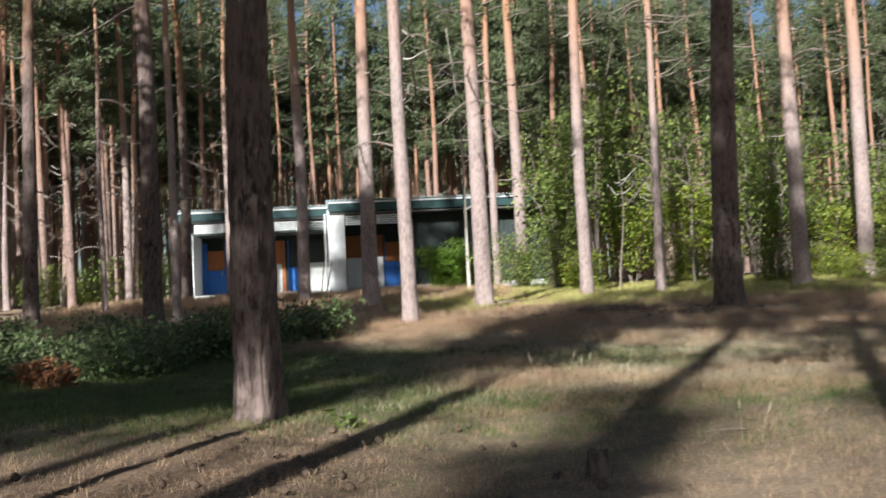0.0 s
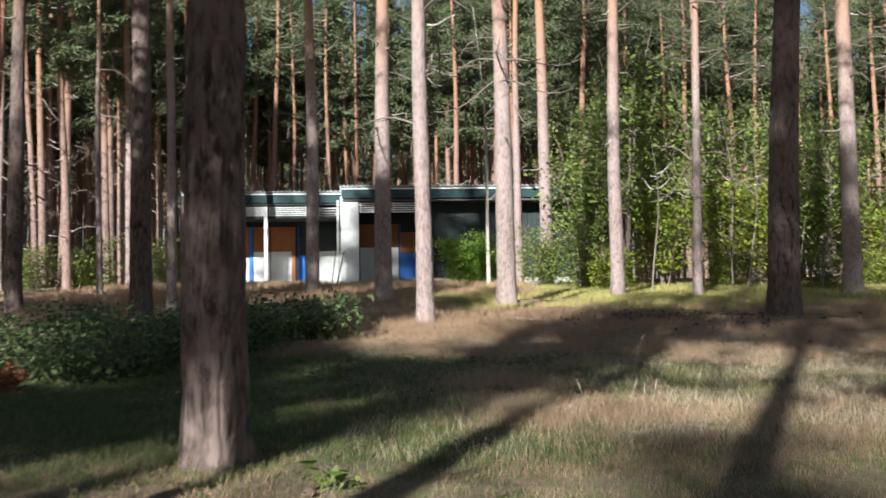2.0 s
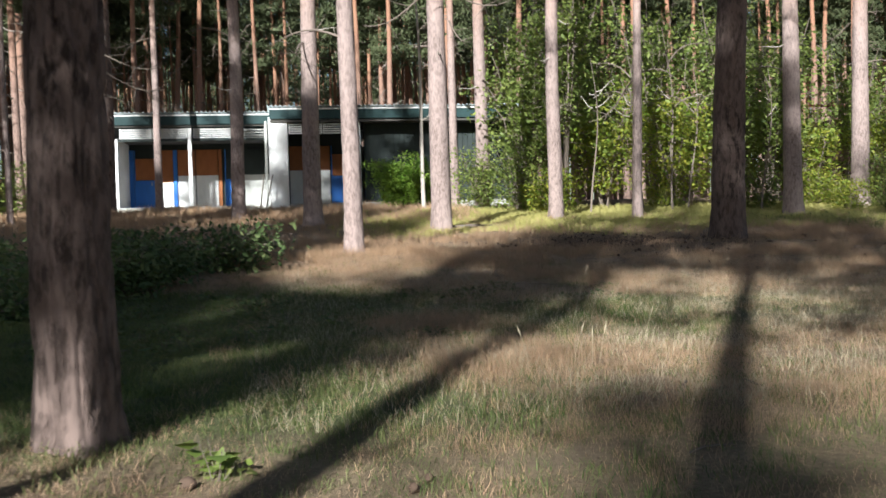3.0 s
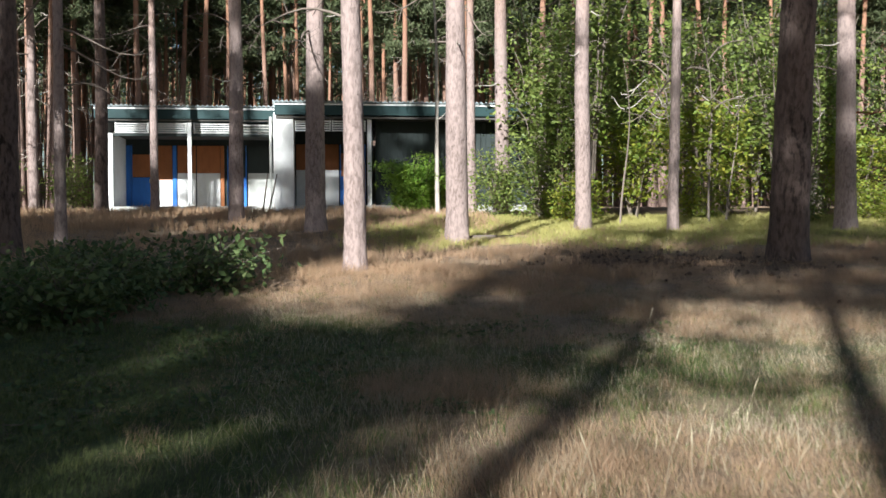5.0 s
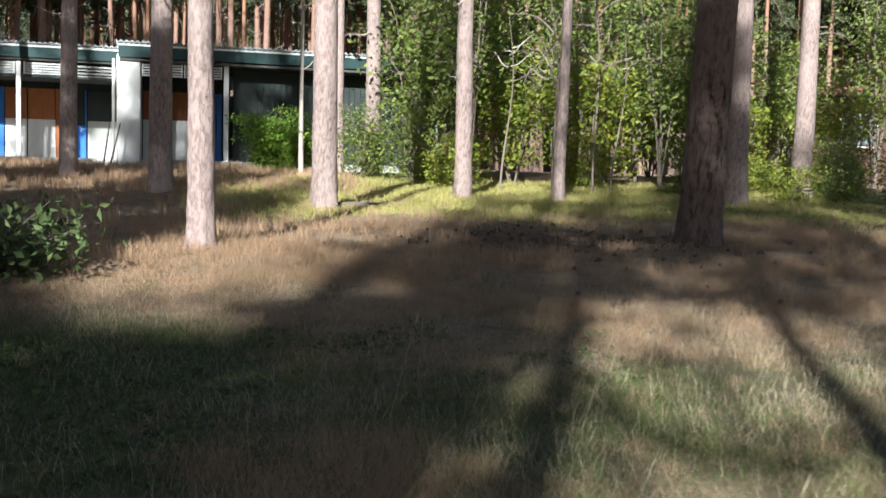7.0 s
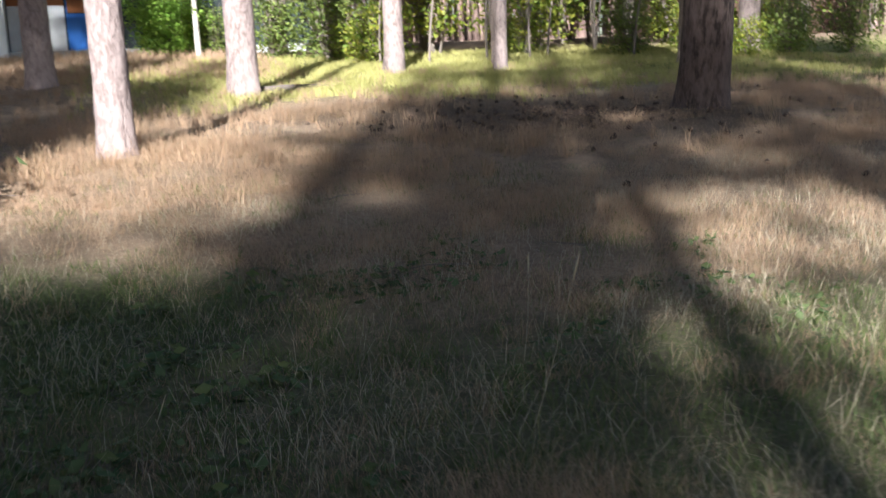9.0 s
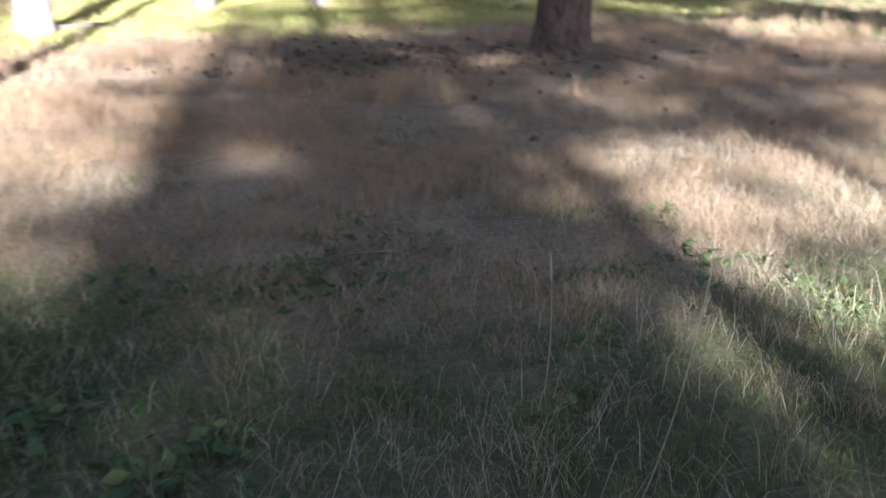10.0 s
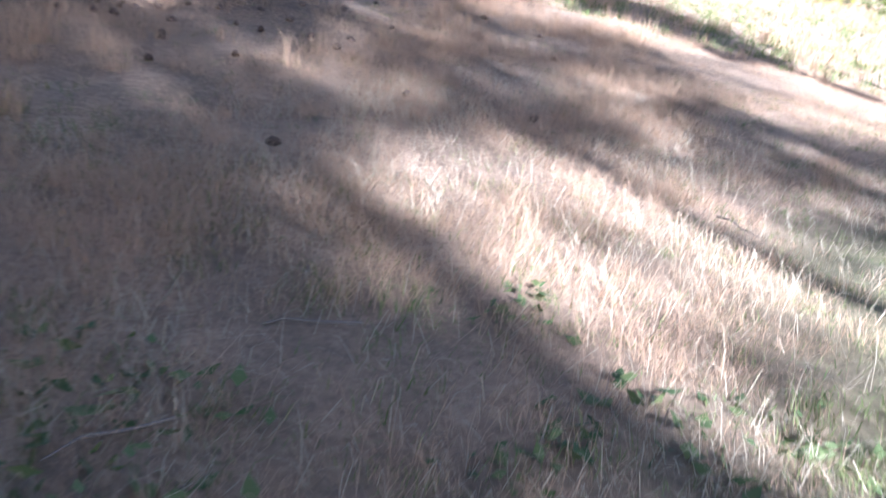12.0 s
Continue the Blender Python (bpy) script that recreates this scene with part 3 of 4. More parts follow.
def porch_door(x0, x1, y=BACK, ajar=False):
    d = part("door", box(x0 + 0.04, x1 - 0.04, y + 0.045, y + 0.095, SLAB + 0.02, 3.5), BLUE, house, "blue painted porch door")
    # Ajar: the dim gap is painted as a dark panel.
    part("door_panel", box(x0 + 0.04, x1 - 0.04, y + 0.045, y + 0.095, 3.52, 4.4), DARK_AND_SHADED_WALL if ajar else ORANGE, d)
    part("door_handle", box(x1 - 0.18, x1 - 0.15, y + 0.0, y + 0.045, 3.28, 3.44, 0.005), GREY_WALL, d)
    for a, c in ((x0, x0 + 0.04), (x1 - 0.04, x1)):
        part("door_jamb", box(a, c, y, y + 0.1, SLAB, 4.75), BLUE, d)


part("corner_stile", box(-6.37, -6.2, BACK, BACK + 0.1, SLAB, 4.75), BLUE, house)
porch_door(-6.18, -5.32)
bay(-5.28, -4.62, WHITE, ORANGE, 3.35)
part("stile", box(-4.6, -4.45, BACK, BACK + 0.1, SLAB, 4.75), BLUE, house)
bay(-4.42, -3.72, WHITE, ORANGE)
bay(-3.68, -2.78, WHITE, ORANGE)
part("stile", box(-2.76, -2.62, BACK, BACK + 0.1, SLAB, 4.75), ORANGE, house)
porch_door(-2.5, -1.75, ajar=True)
# Grey bay: the eave's shadow is painted as a dark upper panel.
bay(-1.7, -0.62, GREY_WALL, DARK_AND_SHADED_WALL)
# pier between the wings
part("pier", box(-0.58, 0.16, 42.22, 46.5, 1.9, 5.72, 0.02), WHITE, house, "white sunlit pier wall with flaking paint")
part("downpipe", box(-0.74, -0.64, 42.5, 42.6, 2.0, 5.6, 0.03), GREY_WALL, house)
part("plinth", box(-0.8, 0.4, 41.9, 42.6, 1.5, 2.16), WHITE, house)
# second wing
part("fascia", box(-0.52, 9.6, 42.08, 42.15, 5.62, 6.05), FASCIA, house, "dark green fascia board")
part("drip_edge", box(-0.52, 9.6, 42.05, 42.078, 5.98, 6.04, 0.004), WHITE, house)
part("soffit", box(-0.5, 9.5, 42.16, BACK, 5.5, 5.58), SOFFIT, house)
for x0, x1 in ((0.2, 1.5), (1.54, 2.78)):
    slats(house, x0, x1, 42.3, 5.05, 5.48, 5, WHITE)
part("porch_post", box(2.84, 3.0, 42.3, 42.46, 2.0, 5.5), WHITE, house, "white porch post")
part("second_slab", box(0.2, 9.4, 42.1, 45.5, 1.9, 2.326, 0.015), CONCRETE, house)
bay(0.2, 1.05, WHITE, ORANGE, 3.7, 44.6)
bay(1.08, 1.85, WHITE, ORANGE, 3.7, 44.6)
porch_door(1.9, 2.7, 44.6)
part("stile", box(2.72, 2.9, 44.55, 44.7, SLAB, 4.75), BLUE, house)
part("back_wall", box(0.17, 3.2, 44.71, 44.9, SLAB, 5.5), DARK_AND_SHADED_WALL, house)
dw = part("board_wall", box(3.2, 9.4, 43.0, 43.2, 2.0, 5.5), DARK_AND_SHADED_WALL, house, "dark board wall in the shade")
for k in range(31):
    part("board", box(3.21 + k * 0.2, 3.395 + k * 0.2, 42.97, 43.0, 2.1, 5.49, 0.004), DARK_AND_SHADED_WALL, dw)
part("rear_wall", box(-6.8, 9.5, 49.9, 50.1, 1.8, 5.1), GREY_WALL, house)
part("end_wall", box(9.3, 9.5, 43.2, 49.9, 1.8, 5.1), GREY_WALL, house)
corrugated("roof", -7.05, -0.45, FRONT - 0.24, 50.4, 6.0, 5.3, 0.17, 0.03, ROOF, house, "weathered corrugated roof sheets")
corrugated("roof", -0.6, 9.7, 41.95, 50.4, 6.12, 5.4, 0.17, 0.03, ROOF, house, "weathered corrugated roof sheets")
# poles leaning on the pier
for x, a in ((-0.95, 7), (-0.75, 12)):
    V, F = tube(np.array([[0, 0, -0.1], [0, 0, 0.9], [0, 0, 1.5]]), [0.03, 0.028, 0.02], 7)
    tagged(put("pole", mesh_from("pole", V, [F], [TWIG], True), None, "", pose(x, 41.5, float(height(x, 41.5)), -14, a, 0)), "weathered wooden pole leaning on the pier", "pole")


def hut(x0, x1, y0, y1, z0, eave, wall, roof, label, window=None):
    h = empty("hut", pose(0, 0, 0), label, "building")
    part("wall", box(x0, x1, y0, y0 + 0.15, z0 - 0.6, eave), wall, h)
    part("wall", box(x0, x1, y1 - 0.15, y1, z0 - 0.6, eave), wall, h)
    part("wall", box(x0, x0 + 0.15, y0 + 0.15, y1 - 0.15, z0 - 0.6, eave), wall, h)
    part("wall", box(x1 - 0.15, x1, y0 + 0.15, y1 - 0.15, z0 - 0.6, eave), wall, h)
    k = 0
    x = x0 + 0.02
    while x < x1 - 0.2:
        part("board", box(x, x + 0.19, y0 - 0.025, y0, z0 - 0.4, eave - 0.02, 0.004), wall, h)
        x += 0.21
    part("fascia", box(x0 - 0.35, x1 + 0.35, y0 - 0.5, y0 - 0.44, eave - 0.05, eave + 0.2), BROWN_WALL, h)
    corrugated("roof", x0 - 0.4, x1 + 0.4, y0 - 0.55, y1 + 0.4, eave + 0.22, eave + 1.1, 0.2, 0.03, roof, h)
    if window:
        a, c, z = window
        w = part("window", box(a, c, y0 - 0.05, y0 - 0.02, z, z + 1.3), GLASS, h, "window with a white frame")
        for p, q in ((a - 0.08, a), (c, c + 0.08), ((a + c) / 2 - 0.03, (a + c) / 2 + 0.03)):
            part("window_frame", box(p, q, y0 - 0.09, y0 - 0.025, z - 0.08, z + 1.38), WHITE, w)
        part("window_sill", box(a - 0.15, c + 0.15, y0 - 0.16, y0 - 0.02, z - 0.14, z - 0.08), WHITE, w)


# Near-black boards replace the shade that should fall on this hut.
hut(-24, -15.8, 40, 45, 2.0, 4.5, DARK_AND_SHADED_WALL, ROOF, "brown wooden hut, walls darkened with painted shade, flat grey roof")
hut(25.5, 34, 44, 50, 2.6, 5.8, BROWN_WALL, RUST_ROOF, "brown wooden cabin with a rusty roof behind shrubs", (28.3, 29.9, 3.8))


# ---------- shrubs and thicket ----------
def shrub_meshes(seed, h, w, stems, clumps, per, size, flat=0.6, low=0.2, spread=0.28, thick=0.02):
    rng = np.random.default_rng(seed)
    tubes, Cs = [], []
    for k in range(stems):
        a = rng.uniform(0, 6.28)
        d = np.array([math.cos(a), math.sin(a), 0]) * w * rng.uniform(0.2, 1)
        hh = h * rng.uniform(0.55, 1.05)
        s = np.linspace(0, 1, 8)
        path = np.stack([d[0] * s ** 1.3, d[1] * s ** 1.3, -0.1 + hh * (s - 0.12 * s ** 3)], -1) + rng.normal(size=(8, 3)) * 0.03 * h * 0.3 * s[:, None]
        tubes.append(tube(path, np.linspace(thick, thick * 0.25, 8), 5))
        for q in range(clumps):
            u = rng.uniform(low, 1)
            p = path[int(u * 7)]
            e = p + np.clip(rng.normal(size=3), -1.5, 1.5) * (0.34 * w, 0.34 * w, 0.06 * h) * (1.1 - 0.5 * u)
            tubes.append(tube(np.stack([p, (p + e) / 2 + (0, 0, 0.05), e]), [thick * 0.3, thick * 0.22, thick * 0.1], 3))
            Cs.append(e + np.clip(rng.normal(size=(per, 3)), -1.7, 1.7) * (spread, spread, spread * 0.35))
    V, F = joined(tubes)
    L = leaves_at(rng, np.concatenate(Cs), size, flat)
    return (V, F), L


def shrub(name, label, category, x, y, meshes, leafmat, turn=0, group="", sink=0.0):
    ob = empty(name, place(x, y, -sink, turn), label, category, group)
    (V, F), (V2, F2) = meshes
    put("branchwork", mesh_from("branchwork", V, [F], [TWIG], True), ob)
    put("foliage", mesh_from("foliage", V2, [F2], [leafmat]), ob)
    return ob


tall = [shrub("young_tree", "tall leafy young tree in the green thicket", "tree", 9.3, 35.2, shrub_meshes(31, 9.5, 1.9, 7, 24, 18, 0.19, spread=0.42, low=0.42, thick=0.05), LEAVES, 0, "thicket"),
        shrub("young_tree", "leafy young tree with yellowing leaves", "tree", 12.6, 34.0, shrub_meshes(32, 6.0, 1.7, 7, 20, 18, 0.17, spread=0.36, low=0.42, thick=0.04), LEAVES_YELLOW, 0, "thicket"),
        shrub("young_tree", "slender leafy young tree in the thicket", "tree", 15.5, 35.5, shrub_meshes(33, 7.5, 1.6, 7, 22, 18, 0.18, spread=0.4, low=0.42, thick=0.04), LEAVES, 0, "thicket")]
rng = np.random.default_rng(17)
for k, (x, y) in enumerate(((9.8, 37.5), (11.0, 36.2), (11.6, 38.6), (13.2, 37.4), (14.0, 36.0), (17.2, 36.5), (16.4, 39), (19.5, 37.5), (12.4, 41), (9.0, 40.5), 
                            (18.5, 41), (8.6, 37.2), (14.8, 40.5), (19.5, 44.0), (21.6, 38.8), (26.0, 39.0), (22.6, 36.6), (24.4, 42.0), (18.6, 38.6), (20.8, 42.2), (30.5, 40.5))):
    copy_thing(tall[k % 3], place(x, y, -rng.uniform(0, 1.0), rng.uniform(0, 360)))
low = [shrub("shrub", "twiggy shrub with light green leaves", "shrub", 6.6, 36.6, shrub_meshes(41, 2.5, 1.1, 12, 15, 13, 0.12, thick=0.02), LEAVES, 0, "low shrubs"),
       shrub("shrub", "low shrub with yellow-green leaves", "shrub", 8.7, 34.6, shrub_meshes(42, 1.9, 1.0, 12, 14, 13, 0.12, thick=0.018), LEAVES_YELLOW, 0, "low shrubs")]
for k, (x, y) in enumerate(((7.9, 36.0), (12.4, 34.2), (15.6, 33.8), (17.4, 33.6), (18.6, 31.2), (19.8, 32.4), (21.0, 31.5), (17.0, 30.9),
                            (5.6, 39.5), (19.0, 34.0), (-9.6, 39.5), (-10.6, 41.0), (-11.5, 38.5), (-14.8, 38.5), (-8.2, 44.5))):
    copy_thing(low[k % 2], place(x, y, -0.05, rng.uniform(0, 360)) @ Matrix.Scale(rng.uniform(0.55, 1.15), 4))
for k, (x, y) in enumerate(((24.5, 20.6), (26.0, 19.6), (27.4, 18.0), (25.4, 22.4), (28.5, 20.5))):
    copy_thing(low[k % 2], place(x, y, -0.05, rng.uniform(0, 360)))
shrub("bright_shrub", "round sunlit shrub with bright green leaves", "shrub", 4.6, 40.2, shrub_meshes(51, 2.5, 1.5, 22, 30, 22, 0.11, spread=0.22), LEAVES_BRIGHT)

# brambles
bramble = [shrub("bramble_bush", "dark green tangled bramble bush", "bush", -1.6, 17.2, shrub_meshes(61, 1.05, 1.0, 18, 11, 9, 0.1, 0.7, 0.25, 0.17, 0.008), LEAVES_DARK, 0, "brambles"),
           shrub("bramble_bush", "tangled bramble bush with lighter leaf tips", "bush", -3.4, 15.8, shrub_meshes(62, 0.9, 1.2, 18, 11, 9, 0.1, 0.7, 0.25, 0.17, 0.008), LEAVES_DARK, 0, "brambles")]
for k, (x, y) in enumerate(((-2.3, 18.4), (-3.0, 17.4), (-4.4, 16.4), (-5.2, 14.9), (-6.2, 15.8), (-5.4, 17.6), (-7.4, 15.0), (-7.0, 17.2), (-8.4, 16.4), (-4.2, 18.6), (-6.4, 19.2), (-0.9, 18.9), (-8.6, 18.6), (-3.2, 14.6), (-1.9, 16.3))):
    copy_thing(bramble[k % 2], place(x, y, -0.03, rng.uniform(0, 360)) @ Matrix.Scale(rng.uniform(0.7, 1.2), 4))
shrub("dry_fern", "rust-brown withered fern in front of brambles", "plant", -4.0, 13.0, shrub_meshes(63, 0.6, 0.4, 14, 8, 14, 0.09, 0.8, 0.2, 0.08, 0.006), LEAVES_RUST)
shrub("seedling", "low broad-leaved seedling in the grass", "plant", -0.05, 7.35, shrub_meshes(64, 0.32, 0.16, 7, 3, 2, 0.11, 0.3, 0.5, 0.04, 0.004), LEAVES)
herb = shrub("herb", "small leafy herb among green grass", "plant", 1.05, 14.9, shrub_meshes(65, 0.16, 0.16, 9, 5, 5, 0.055, 0.4, 0.4, 0.05, 0.003), LEAVES_DARK, 0, "herbs")
for k in range(150):
    x, y = rng.uniform(-2.2, 1.7), rng.uniform(11.5, 16.0)
    if k > 136:
        x, y = rng.uniform(1.5, 4.5), rng.uniform(14.0, 16.5)
    copy_thing(herb, place(x, y, -0.02, rng.uniform(0, 360)) @ Matrix.Scale(rng.uniform(1.1, 1.9), 4))


# ---------- grass ----------
def blades(rng, x, y, h, w, lean):
    """Curved tapering grass blades standing on the ground."""
    n = len(x)
    z = height(x, y) - 0.02
    a = rng.uniform(0, 2 * np.pi, n)
    d = np.stack([np.cos(a), np.sin(a), np.zeros(n)], -1)
    b2 = rng.uniform(0, 2 * np.pi, n)
    s = np.stack([np.cos(b2), np.sin(b2), np.zeros(n)], -1) * (w / 2)[:, None]
    P = np.stack([x, y, z], -1)
    up = np.array([0, 0, 1.0])
    l = (lean * rng.uniform(0.2, 1.3, n))[:, None]
    m1 = P + (up * 0.55 + d * l * 0.25) * h[:, None]
    tip = P + (up * (1 - 0.35 * l) + d * l * 0.9) * h[:, None]
    V = np.stack([P - s, P + s, m1 + s * 0.7, m1 - s * 0.7, tip], 1).reshape(-1, 3)
    q = np.arange(n)[:, None] * 5
    return V, q + (0, 1, 2, 3), q + (3, 2, 4)


def field(name, label, mat, count, area, keep, h, w, lean, seed, tuft=0):
    r = np.random.default_rng(seed)
    x0, x1, y0, y1 = area
    if tuft:
        k = count // tuft
        cx, cy = r.uniform(x0, x1, k), r.uniform(y0, y1, k)
        ok = r.uniform(0, 1, k) < keep(cx, cy)
        cx, cy = cx[ok], cy[ok]
        hs = np.repeat(r.uniform(0.6, 1.25, len(cx)), tuft)
        x = np.repeat(cx, tuft) + r.normal(size=len(cx) * tuft) * 0.055
        y = np.repeat(cy, tuft) + r.normal(size=len(cy) * tuft) * 0.055
    else:
        x, y = r.uniform(x0, x1, count), r.uniform(y0, y1, count)
        ok = r.uniform(0, 1, count) < keep(x, y)
        x, y = x[ok], y[ok]
        hs = np.ones(len(x))
    n = len(x)
    V, F4, F3 = blades(r, x, y, h * hs * r.uniform(0.55, 1.2, n), w * r.uniform(0.7, 1.3, n), lean)
    tagged(put(name, mesh_from(name, V, [F4, F3], [mat])), label, "grass", kind="stuff")


def dryness(x, y):
    return np.clip(1 - greenness(x, y) * 0.92, 0, 1) * (1 - 0.93 * littered(x, y)) * (1 - 0.75 * meadow(x, y)) * soft(wobble(x * 1.7, y * 1.7), 0.0, 0.6)


def greens(x, y):
    return greenness(x, y) * (1 - 0.85 * littered(x, y))


field("dry_grass", "fine tan bent grass, dry and feathery", GRASS_DRY, 520000, (-1.5, 13.5, 7.5, 21.5), dryness, 0.1, 0.0022, 1.6, 1, 18)
field("dry_grass", "fine tan grass farther off", GRASS_DRY, 170000, (-12, 27, 14, 31), lambda x, y: dryness(x, y) * 0.8 * np.maximum(soft(y, 18, 20), soft(x, 12, 14)), 0.27, 0.007, 0.8, 2, 18)
field("dry_grass", "sparse dry grass on needle litter", GRASS_DRY, 110000, (-5, 8, 2, 9), lambda x, y: 0.3 + 0.5 * dryness(x, y), 0.09, 0.0035, 1.3, 3, 10)
field("dry_grass", "taller pale tufts of dry grass", GRASS_DRY, 45000, (-0.5, 9, 7.5, 19), lambda x, y: 0.1 + 0.5 * dryness(x, y), 0.2, 0.0022, 1.7, 13, 40)
field("green_grass", "dense green grass and moss", GRASS_GREEN, 300000, (-9, 4.8, 6.5, 19), greens, 0.11, 0.005, 1.1, 4, 12)
field("green_grass", "short green grass between dry stalks", GRASS_GREEN, 220000, (-2, 11, 5, 22), lambda x, y: (0.15 + 0.5 * soft(17.3 - y, 0, 2)) * (1 - littered(x, y)), 0.07, 0.0045, 1.2, 5, 10)
field("meadow_grass", "short sunlit yellow-green meadow grass", GRASS_MEADOW, 110000, (1, 19, 23, 37), lambda x, y: meadow(x, y), 0.16, 0.014, 0.7, 6, 8)
field("meadow_grass", "grass in front of the pavilion", GRASS_DRY, 40000, (-10, 6, 31, 42), lambda x, y: 0.6 + 0 * x, 0.3, 0.016, 0.6, 7, 10)
field("dry_grass", "tall feathery dry bent grass in loose drifts", GRASS_DRY, 260000, (0.5, 13, 9.3, 24), lambda x, y: dryness(x, y) * soft(y, 14.5, 17) * soft(wobble(x * 0.9 + 3, y * 0.9), 0.25, 0.7), 0.24, 0.002, 1.6, 23, 12)
field("green_grass", "short green grass at the edge of the clearing", GRASS_GREEN, 130000, (13, 32, 10, 30), lambda x, y: 0.3 + 0.4 * wobble(x, y), 0.16, 0.01, 0.9, 24, 10)
for cx, cy, reach, seed in ((1.9, 9.8, 1.1, 31), (1.7, 12.3, 0.8, 32), (1.5, 19.9, 1.4, 33)):
    field("dry_grass", "bent tangled tuft of tall dry grass", GRASS_DRY, 9000, (cx - reach, cx + reach, cy - reach, cy + reach),
          lambda x, y: soft(1 - np.hypot(x - cx, y - cy) / reach + 0.5 * (wobble(x * 4, y * 4) - 0.5), 0, 0.7), 0.24, 0.0022, 1.6, seed, 15)
field("straw_stalks", "pale dead stalks lying among the grass", STRAW, 42000, (0, 9, 8, 18), lambda x, y: (0.25 + 0.75 * soft(wobble(x * 2, y * 2), 0.45, 0.8)) * (1 - littered(x, y)), 0.2, 0.0028, 1.7, 8)

# single tall stalks
def stalk(x, y, h, tilt, way, label="pale dry grass stalk with a seed head"):
    s = np.linspace(0, 1, 9)
    path = np.stack([0.18 * h * s ** 2.2, 0 * s, -0.03 + h * s], -1)
    ob = empty("grass_stalk", place(x, y, 0, way, radians(tilt), radians(way)), label, "grass")
    V, F = tube(path, np.linspace(0.0022, 0.0012, 9), 5)
    put("stem", mesh_from("stem", V, [F], [STRAW], True), ob)
    tipd = unit(path[-1] - path[-2])
    q = np.linspace(0, 1, 7)
    V, F = tube(path[-1] + q[:, None] * tipd * 0.11, 0.005 * np.sin(np.pi * np.clip(q, 0.06, 0.97)), 6)
    put("seed_head", mesh_from("seed_head", V, [F], [STRAW], True), ob)


for x, y, h, tl, w in ((2.36, 9.68, 0.27, 2, 20), (2.52, 9.76, 0.22, 7, 80), (2.58, 9.78, 0.26, 10, 60), (2.0, 9.6, 0.27, 2, 200), (3.46, 11.2, 0.26, 3, 300),
                       (2.66, 5.67, 0.22, 3, 250), (2.77, 5.6, 0.2, 4, 10), (2.24, 13.42, 0.62, 22, 70), (2.6, 14.2, 0.42, 12, 80), (3.3, 13.0, 0.5, 18, 60)):
    stalk(x, y, h, tl, w)

# old stump in the shade
s = np.linspace(0, 1, 9)
V, F = tube(np.stack([0.02 * s, 0.015 * s, -0.05 + 0.33 * s], -1), 0.095 + 0.08 * np.exp(-s * 4), 14)
V[:, :2] *= (1 + 0.1 * np.sin(np.arange(len(V)) * 2.7))[:, None]
V[-14:, 2] += 0.03 * np.sin(np.arange(14) * 1.9)
stump = empty("tree_stump", place(1.47, 5.02) @ Matrix.Scale(0.62, 4), "small dark weathered tree stump in shaded grass", "stump")
put("stump_side", mesh_from("stump_side", V, [F], [BARK_NEAR_AND_SHADED], True), stump)
V, F = tube(np.array([[0.02, 0.015, 0.2], [0.02, 0.015, 0.262], [0.02, 0.015, 0.27]]), [0.095, 0.09, 0.002], 14)
put("cut_face", mesh_from("cut_face", V, [F], [TWIG]), stump)

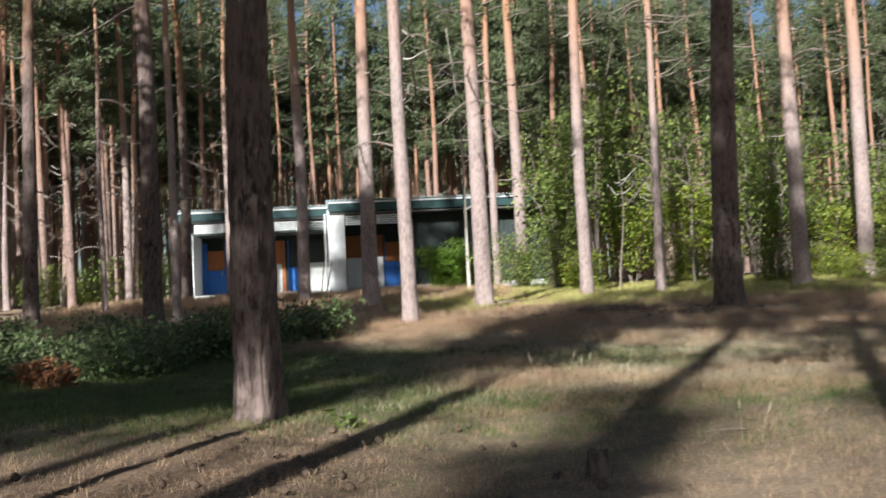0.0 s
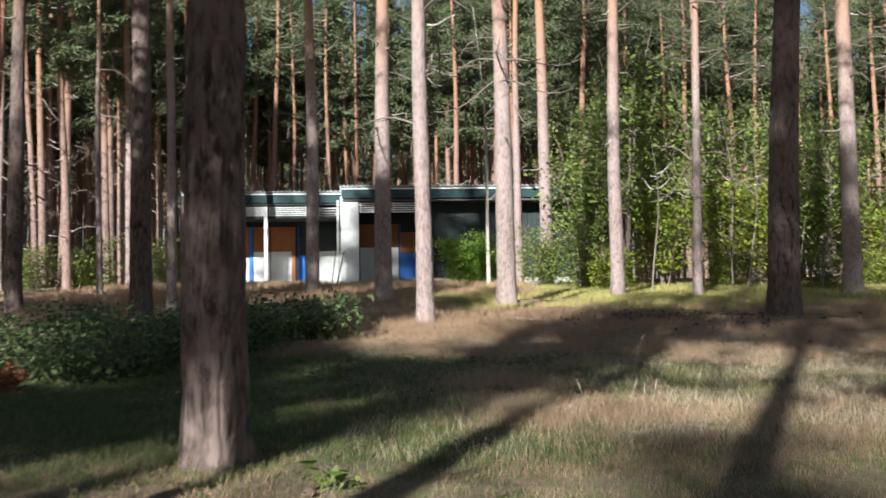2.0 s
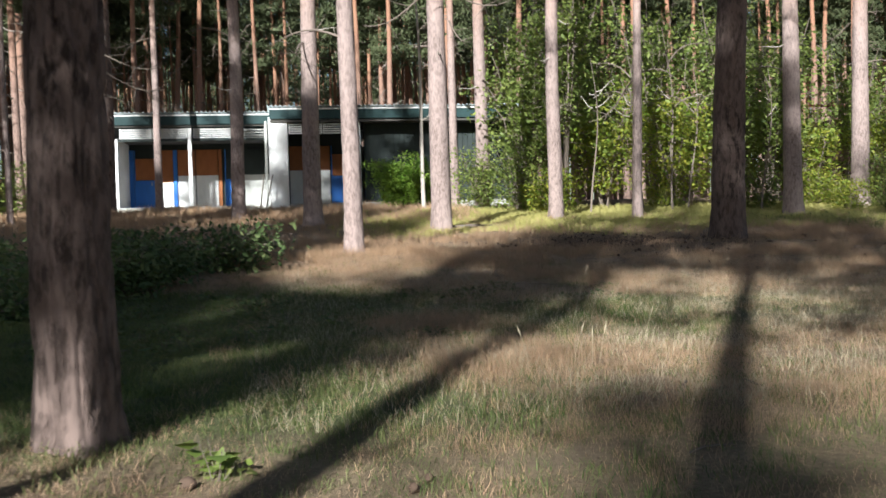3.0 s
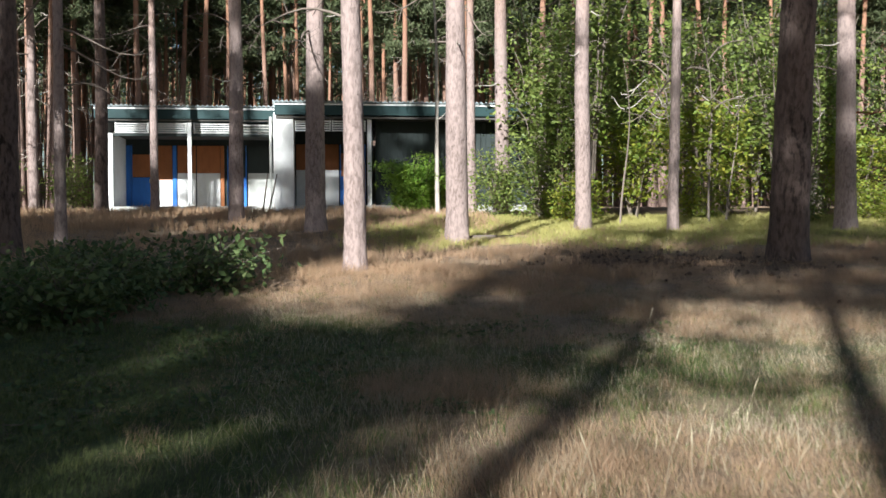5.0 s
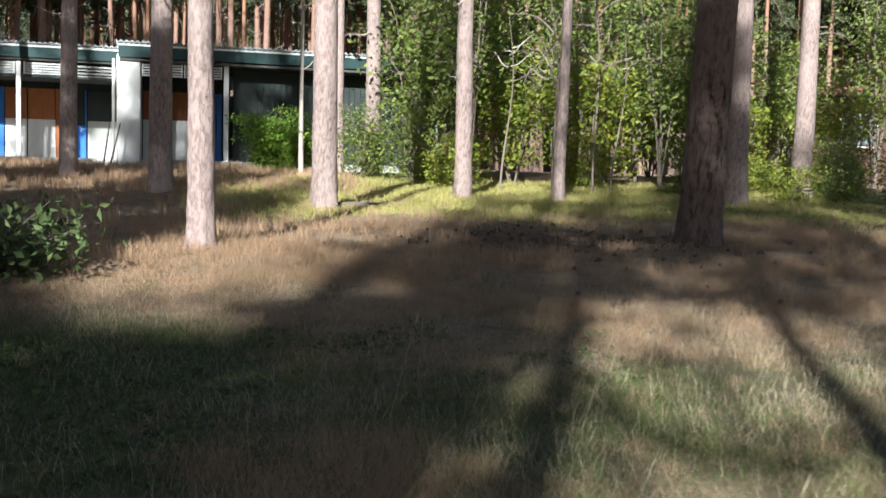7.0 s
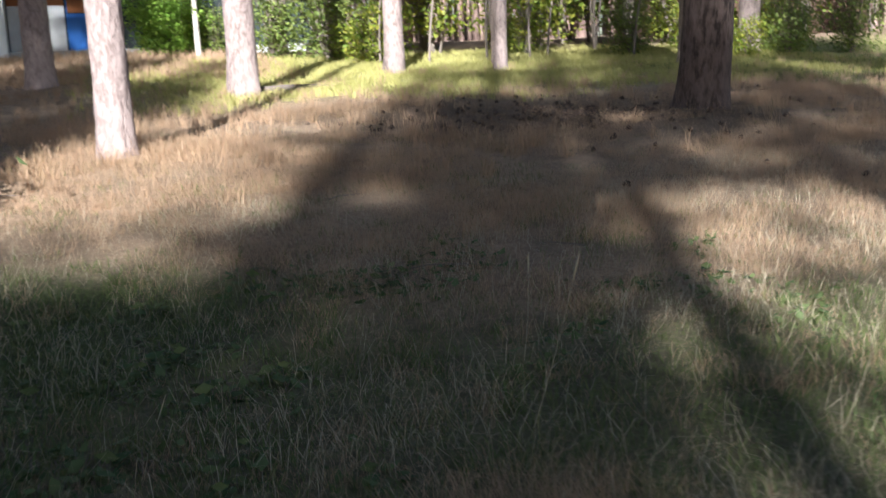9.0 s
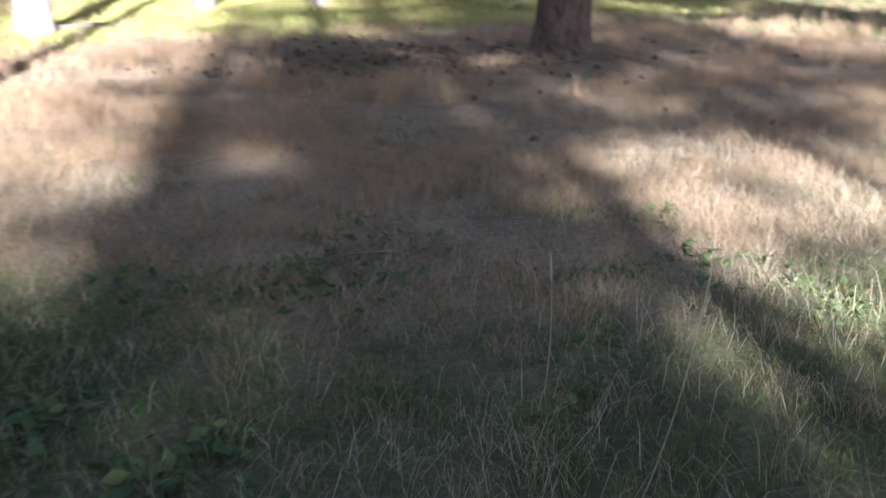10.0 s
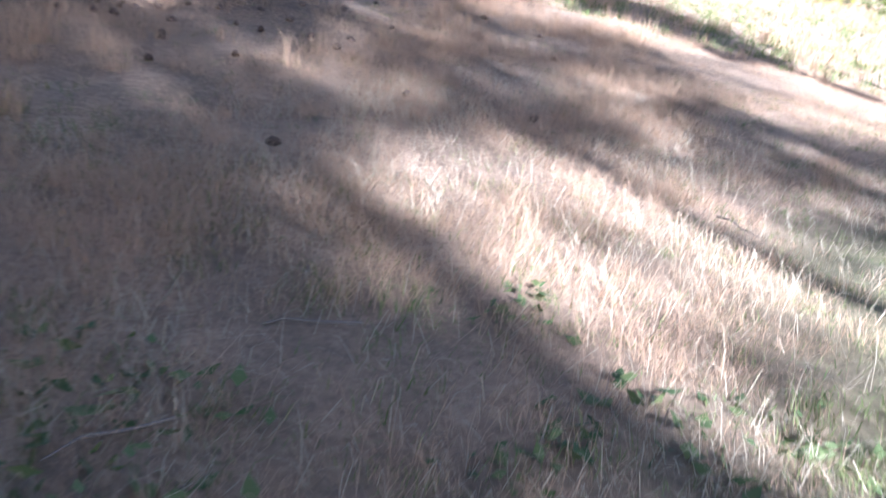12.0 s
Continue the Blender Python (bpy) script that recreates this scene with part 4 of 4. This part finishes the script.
# ---------- litter: cones, twigs, a fallen branch ----------
s = np.linspace(0, 1, 7)
V, F = tube(np.stack([0 * s, 0 * s, s * 0.055], -1), 0.02 * np.sin(np.pi * np.clip(s * 0.85 + 0.12, 0, 0.98)) + 0.003, 8)
V = V * (1 + 0.18 * np.sin(np.arange(len(V)) * 2.4))[:, None]
cone_mesh = mesh_from("pine_cone", V, [F], [CONE])
for k in range(330):
    if k < 280:
        a, q = rng.uniform(0, 6.28), abs(rng.normal()) * 1.5
        x, y = 7.1 + q * math.cos(a) * 1.1, 21.6 + q * math.sin(a) * 1.4
    else:
        x, y = rng.uniform(-3.2, 1.5), rng.uniform(4.2, 7.6)
    ob = put("pine_cone", cone_mesh, None, "", pose(x, y, float(height(x, y)) + 0.012, 80, 0, rng.uniform(0, 360)) @ Matrix.Scale(rng.uniform(0.9, 1.35), 4))
    tagged(ob, "dark brown pine cone lying on needle litter", "pine cone", "cones on the ground")
n = 60000
x = np.concatenate([rng.uniform(-5, 3, n // 2), 7.2 + rng.normal(size=n // 2) * 1.7])
y = np.concatenate([rng.uniform(2.5, 8, n // 2), 22 + rng.normal(size=n // 2) * 1.7])
ok = rng.uniform(0, 1, n) < littered(x, y)
x, y = x[ok], y[ok]
C = np.stack([x, y, height(x, y) + rng.uniform(0, 0.02, len(x))], -1)
d = unit(rng.normal(size=(len(x), 3)) * (1, 1, 0.15)) * rng.uniform(0.03, 0.075, len(x))[:, None]
w = unit(np.cross(d, (0, 0, 1.0))) * 0.0035
V = np.stack([C - d, C + w, C + d, C - w], 1).reshape(-1, 3)
tagged(put("needle_litter", mesh_from("needle_litter", V, [np.arange(len(V)).reshape(-1, 4)], [LITTER])), "brown fallen pine needles", "litter", kind="stuff")
V, F = tube(np.array([[0, 0, 0.06], [0.5, 0.25, 0.08], [1.1, 0.7, 0.07], [1.6, 0.9, 0.05]]), [0.07, 0.065, 0.05, 0.03], 9)
tagged(put("fallen_branch", mesh_from("fallen_branch", V, [F], [TWIG], True), None, "", place(4.3, 27.6)), "dark fallen branch beside a pine", "branch")
V, F = tube(np.array([[0, 0, 0], [0.12, 0.02, 0.012], [0.25, -0.01, 0.01], [0.36, 0.03, 0.0]]), [0.006, 0.0055, 0.004, 0.002], 6)
twig_mesh = mesh_from("twig", V, [F], [TWIG], True)
for k in range(24):
    x, y = rng.uniform(-3, 9), rng.uniform(5, 22)
    ob = put("twig", twig_mesh, None, "", place(x, y, 0.015, rng.uniform(0, 360)))
    tagged(ob, "thin dead twig lying in the grass", "twig", "fallen twigs")
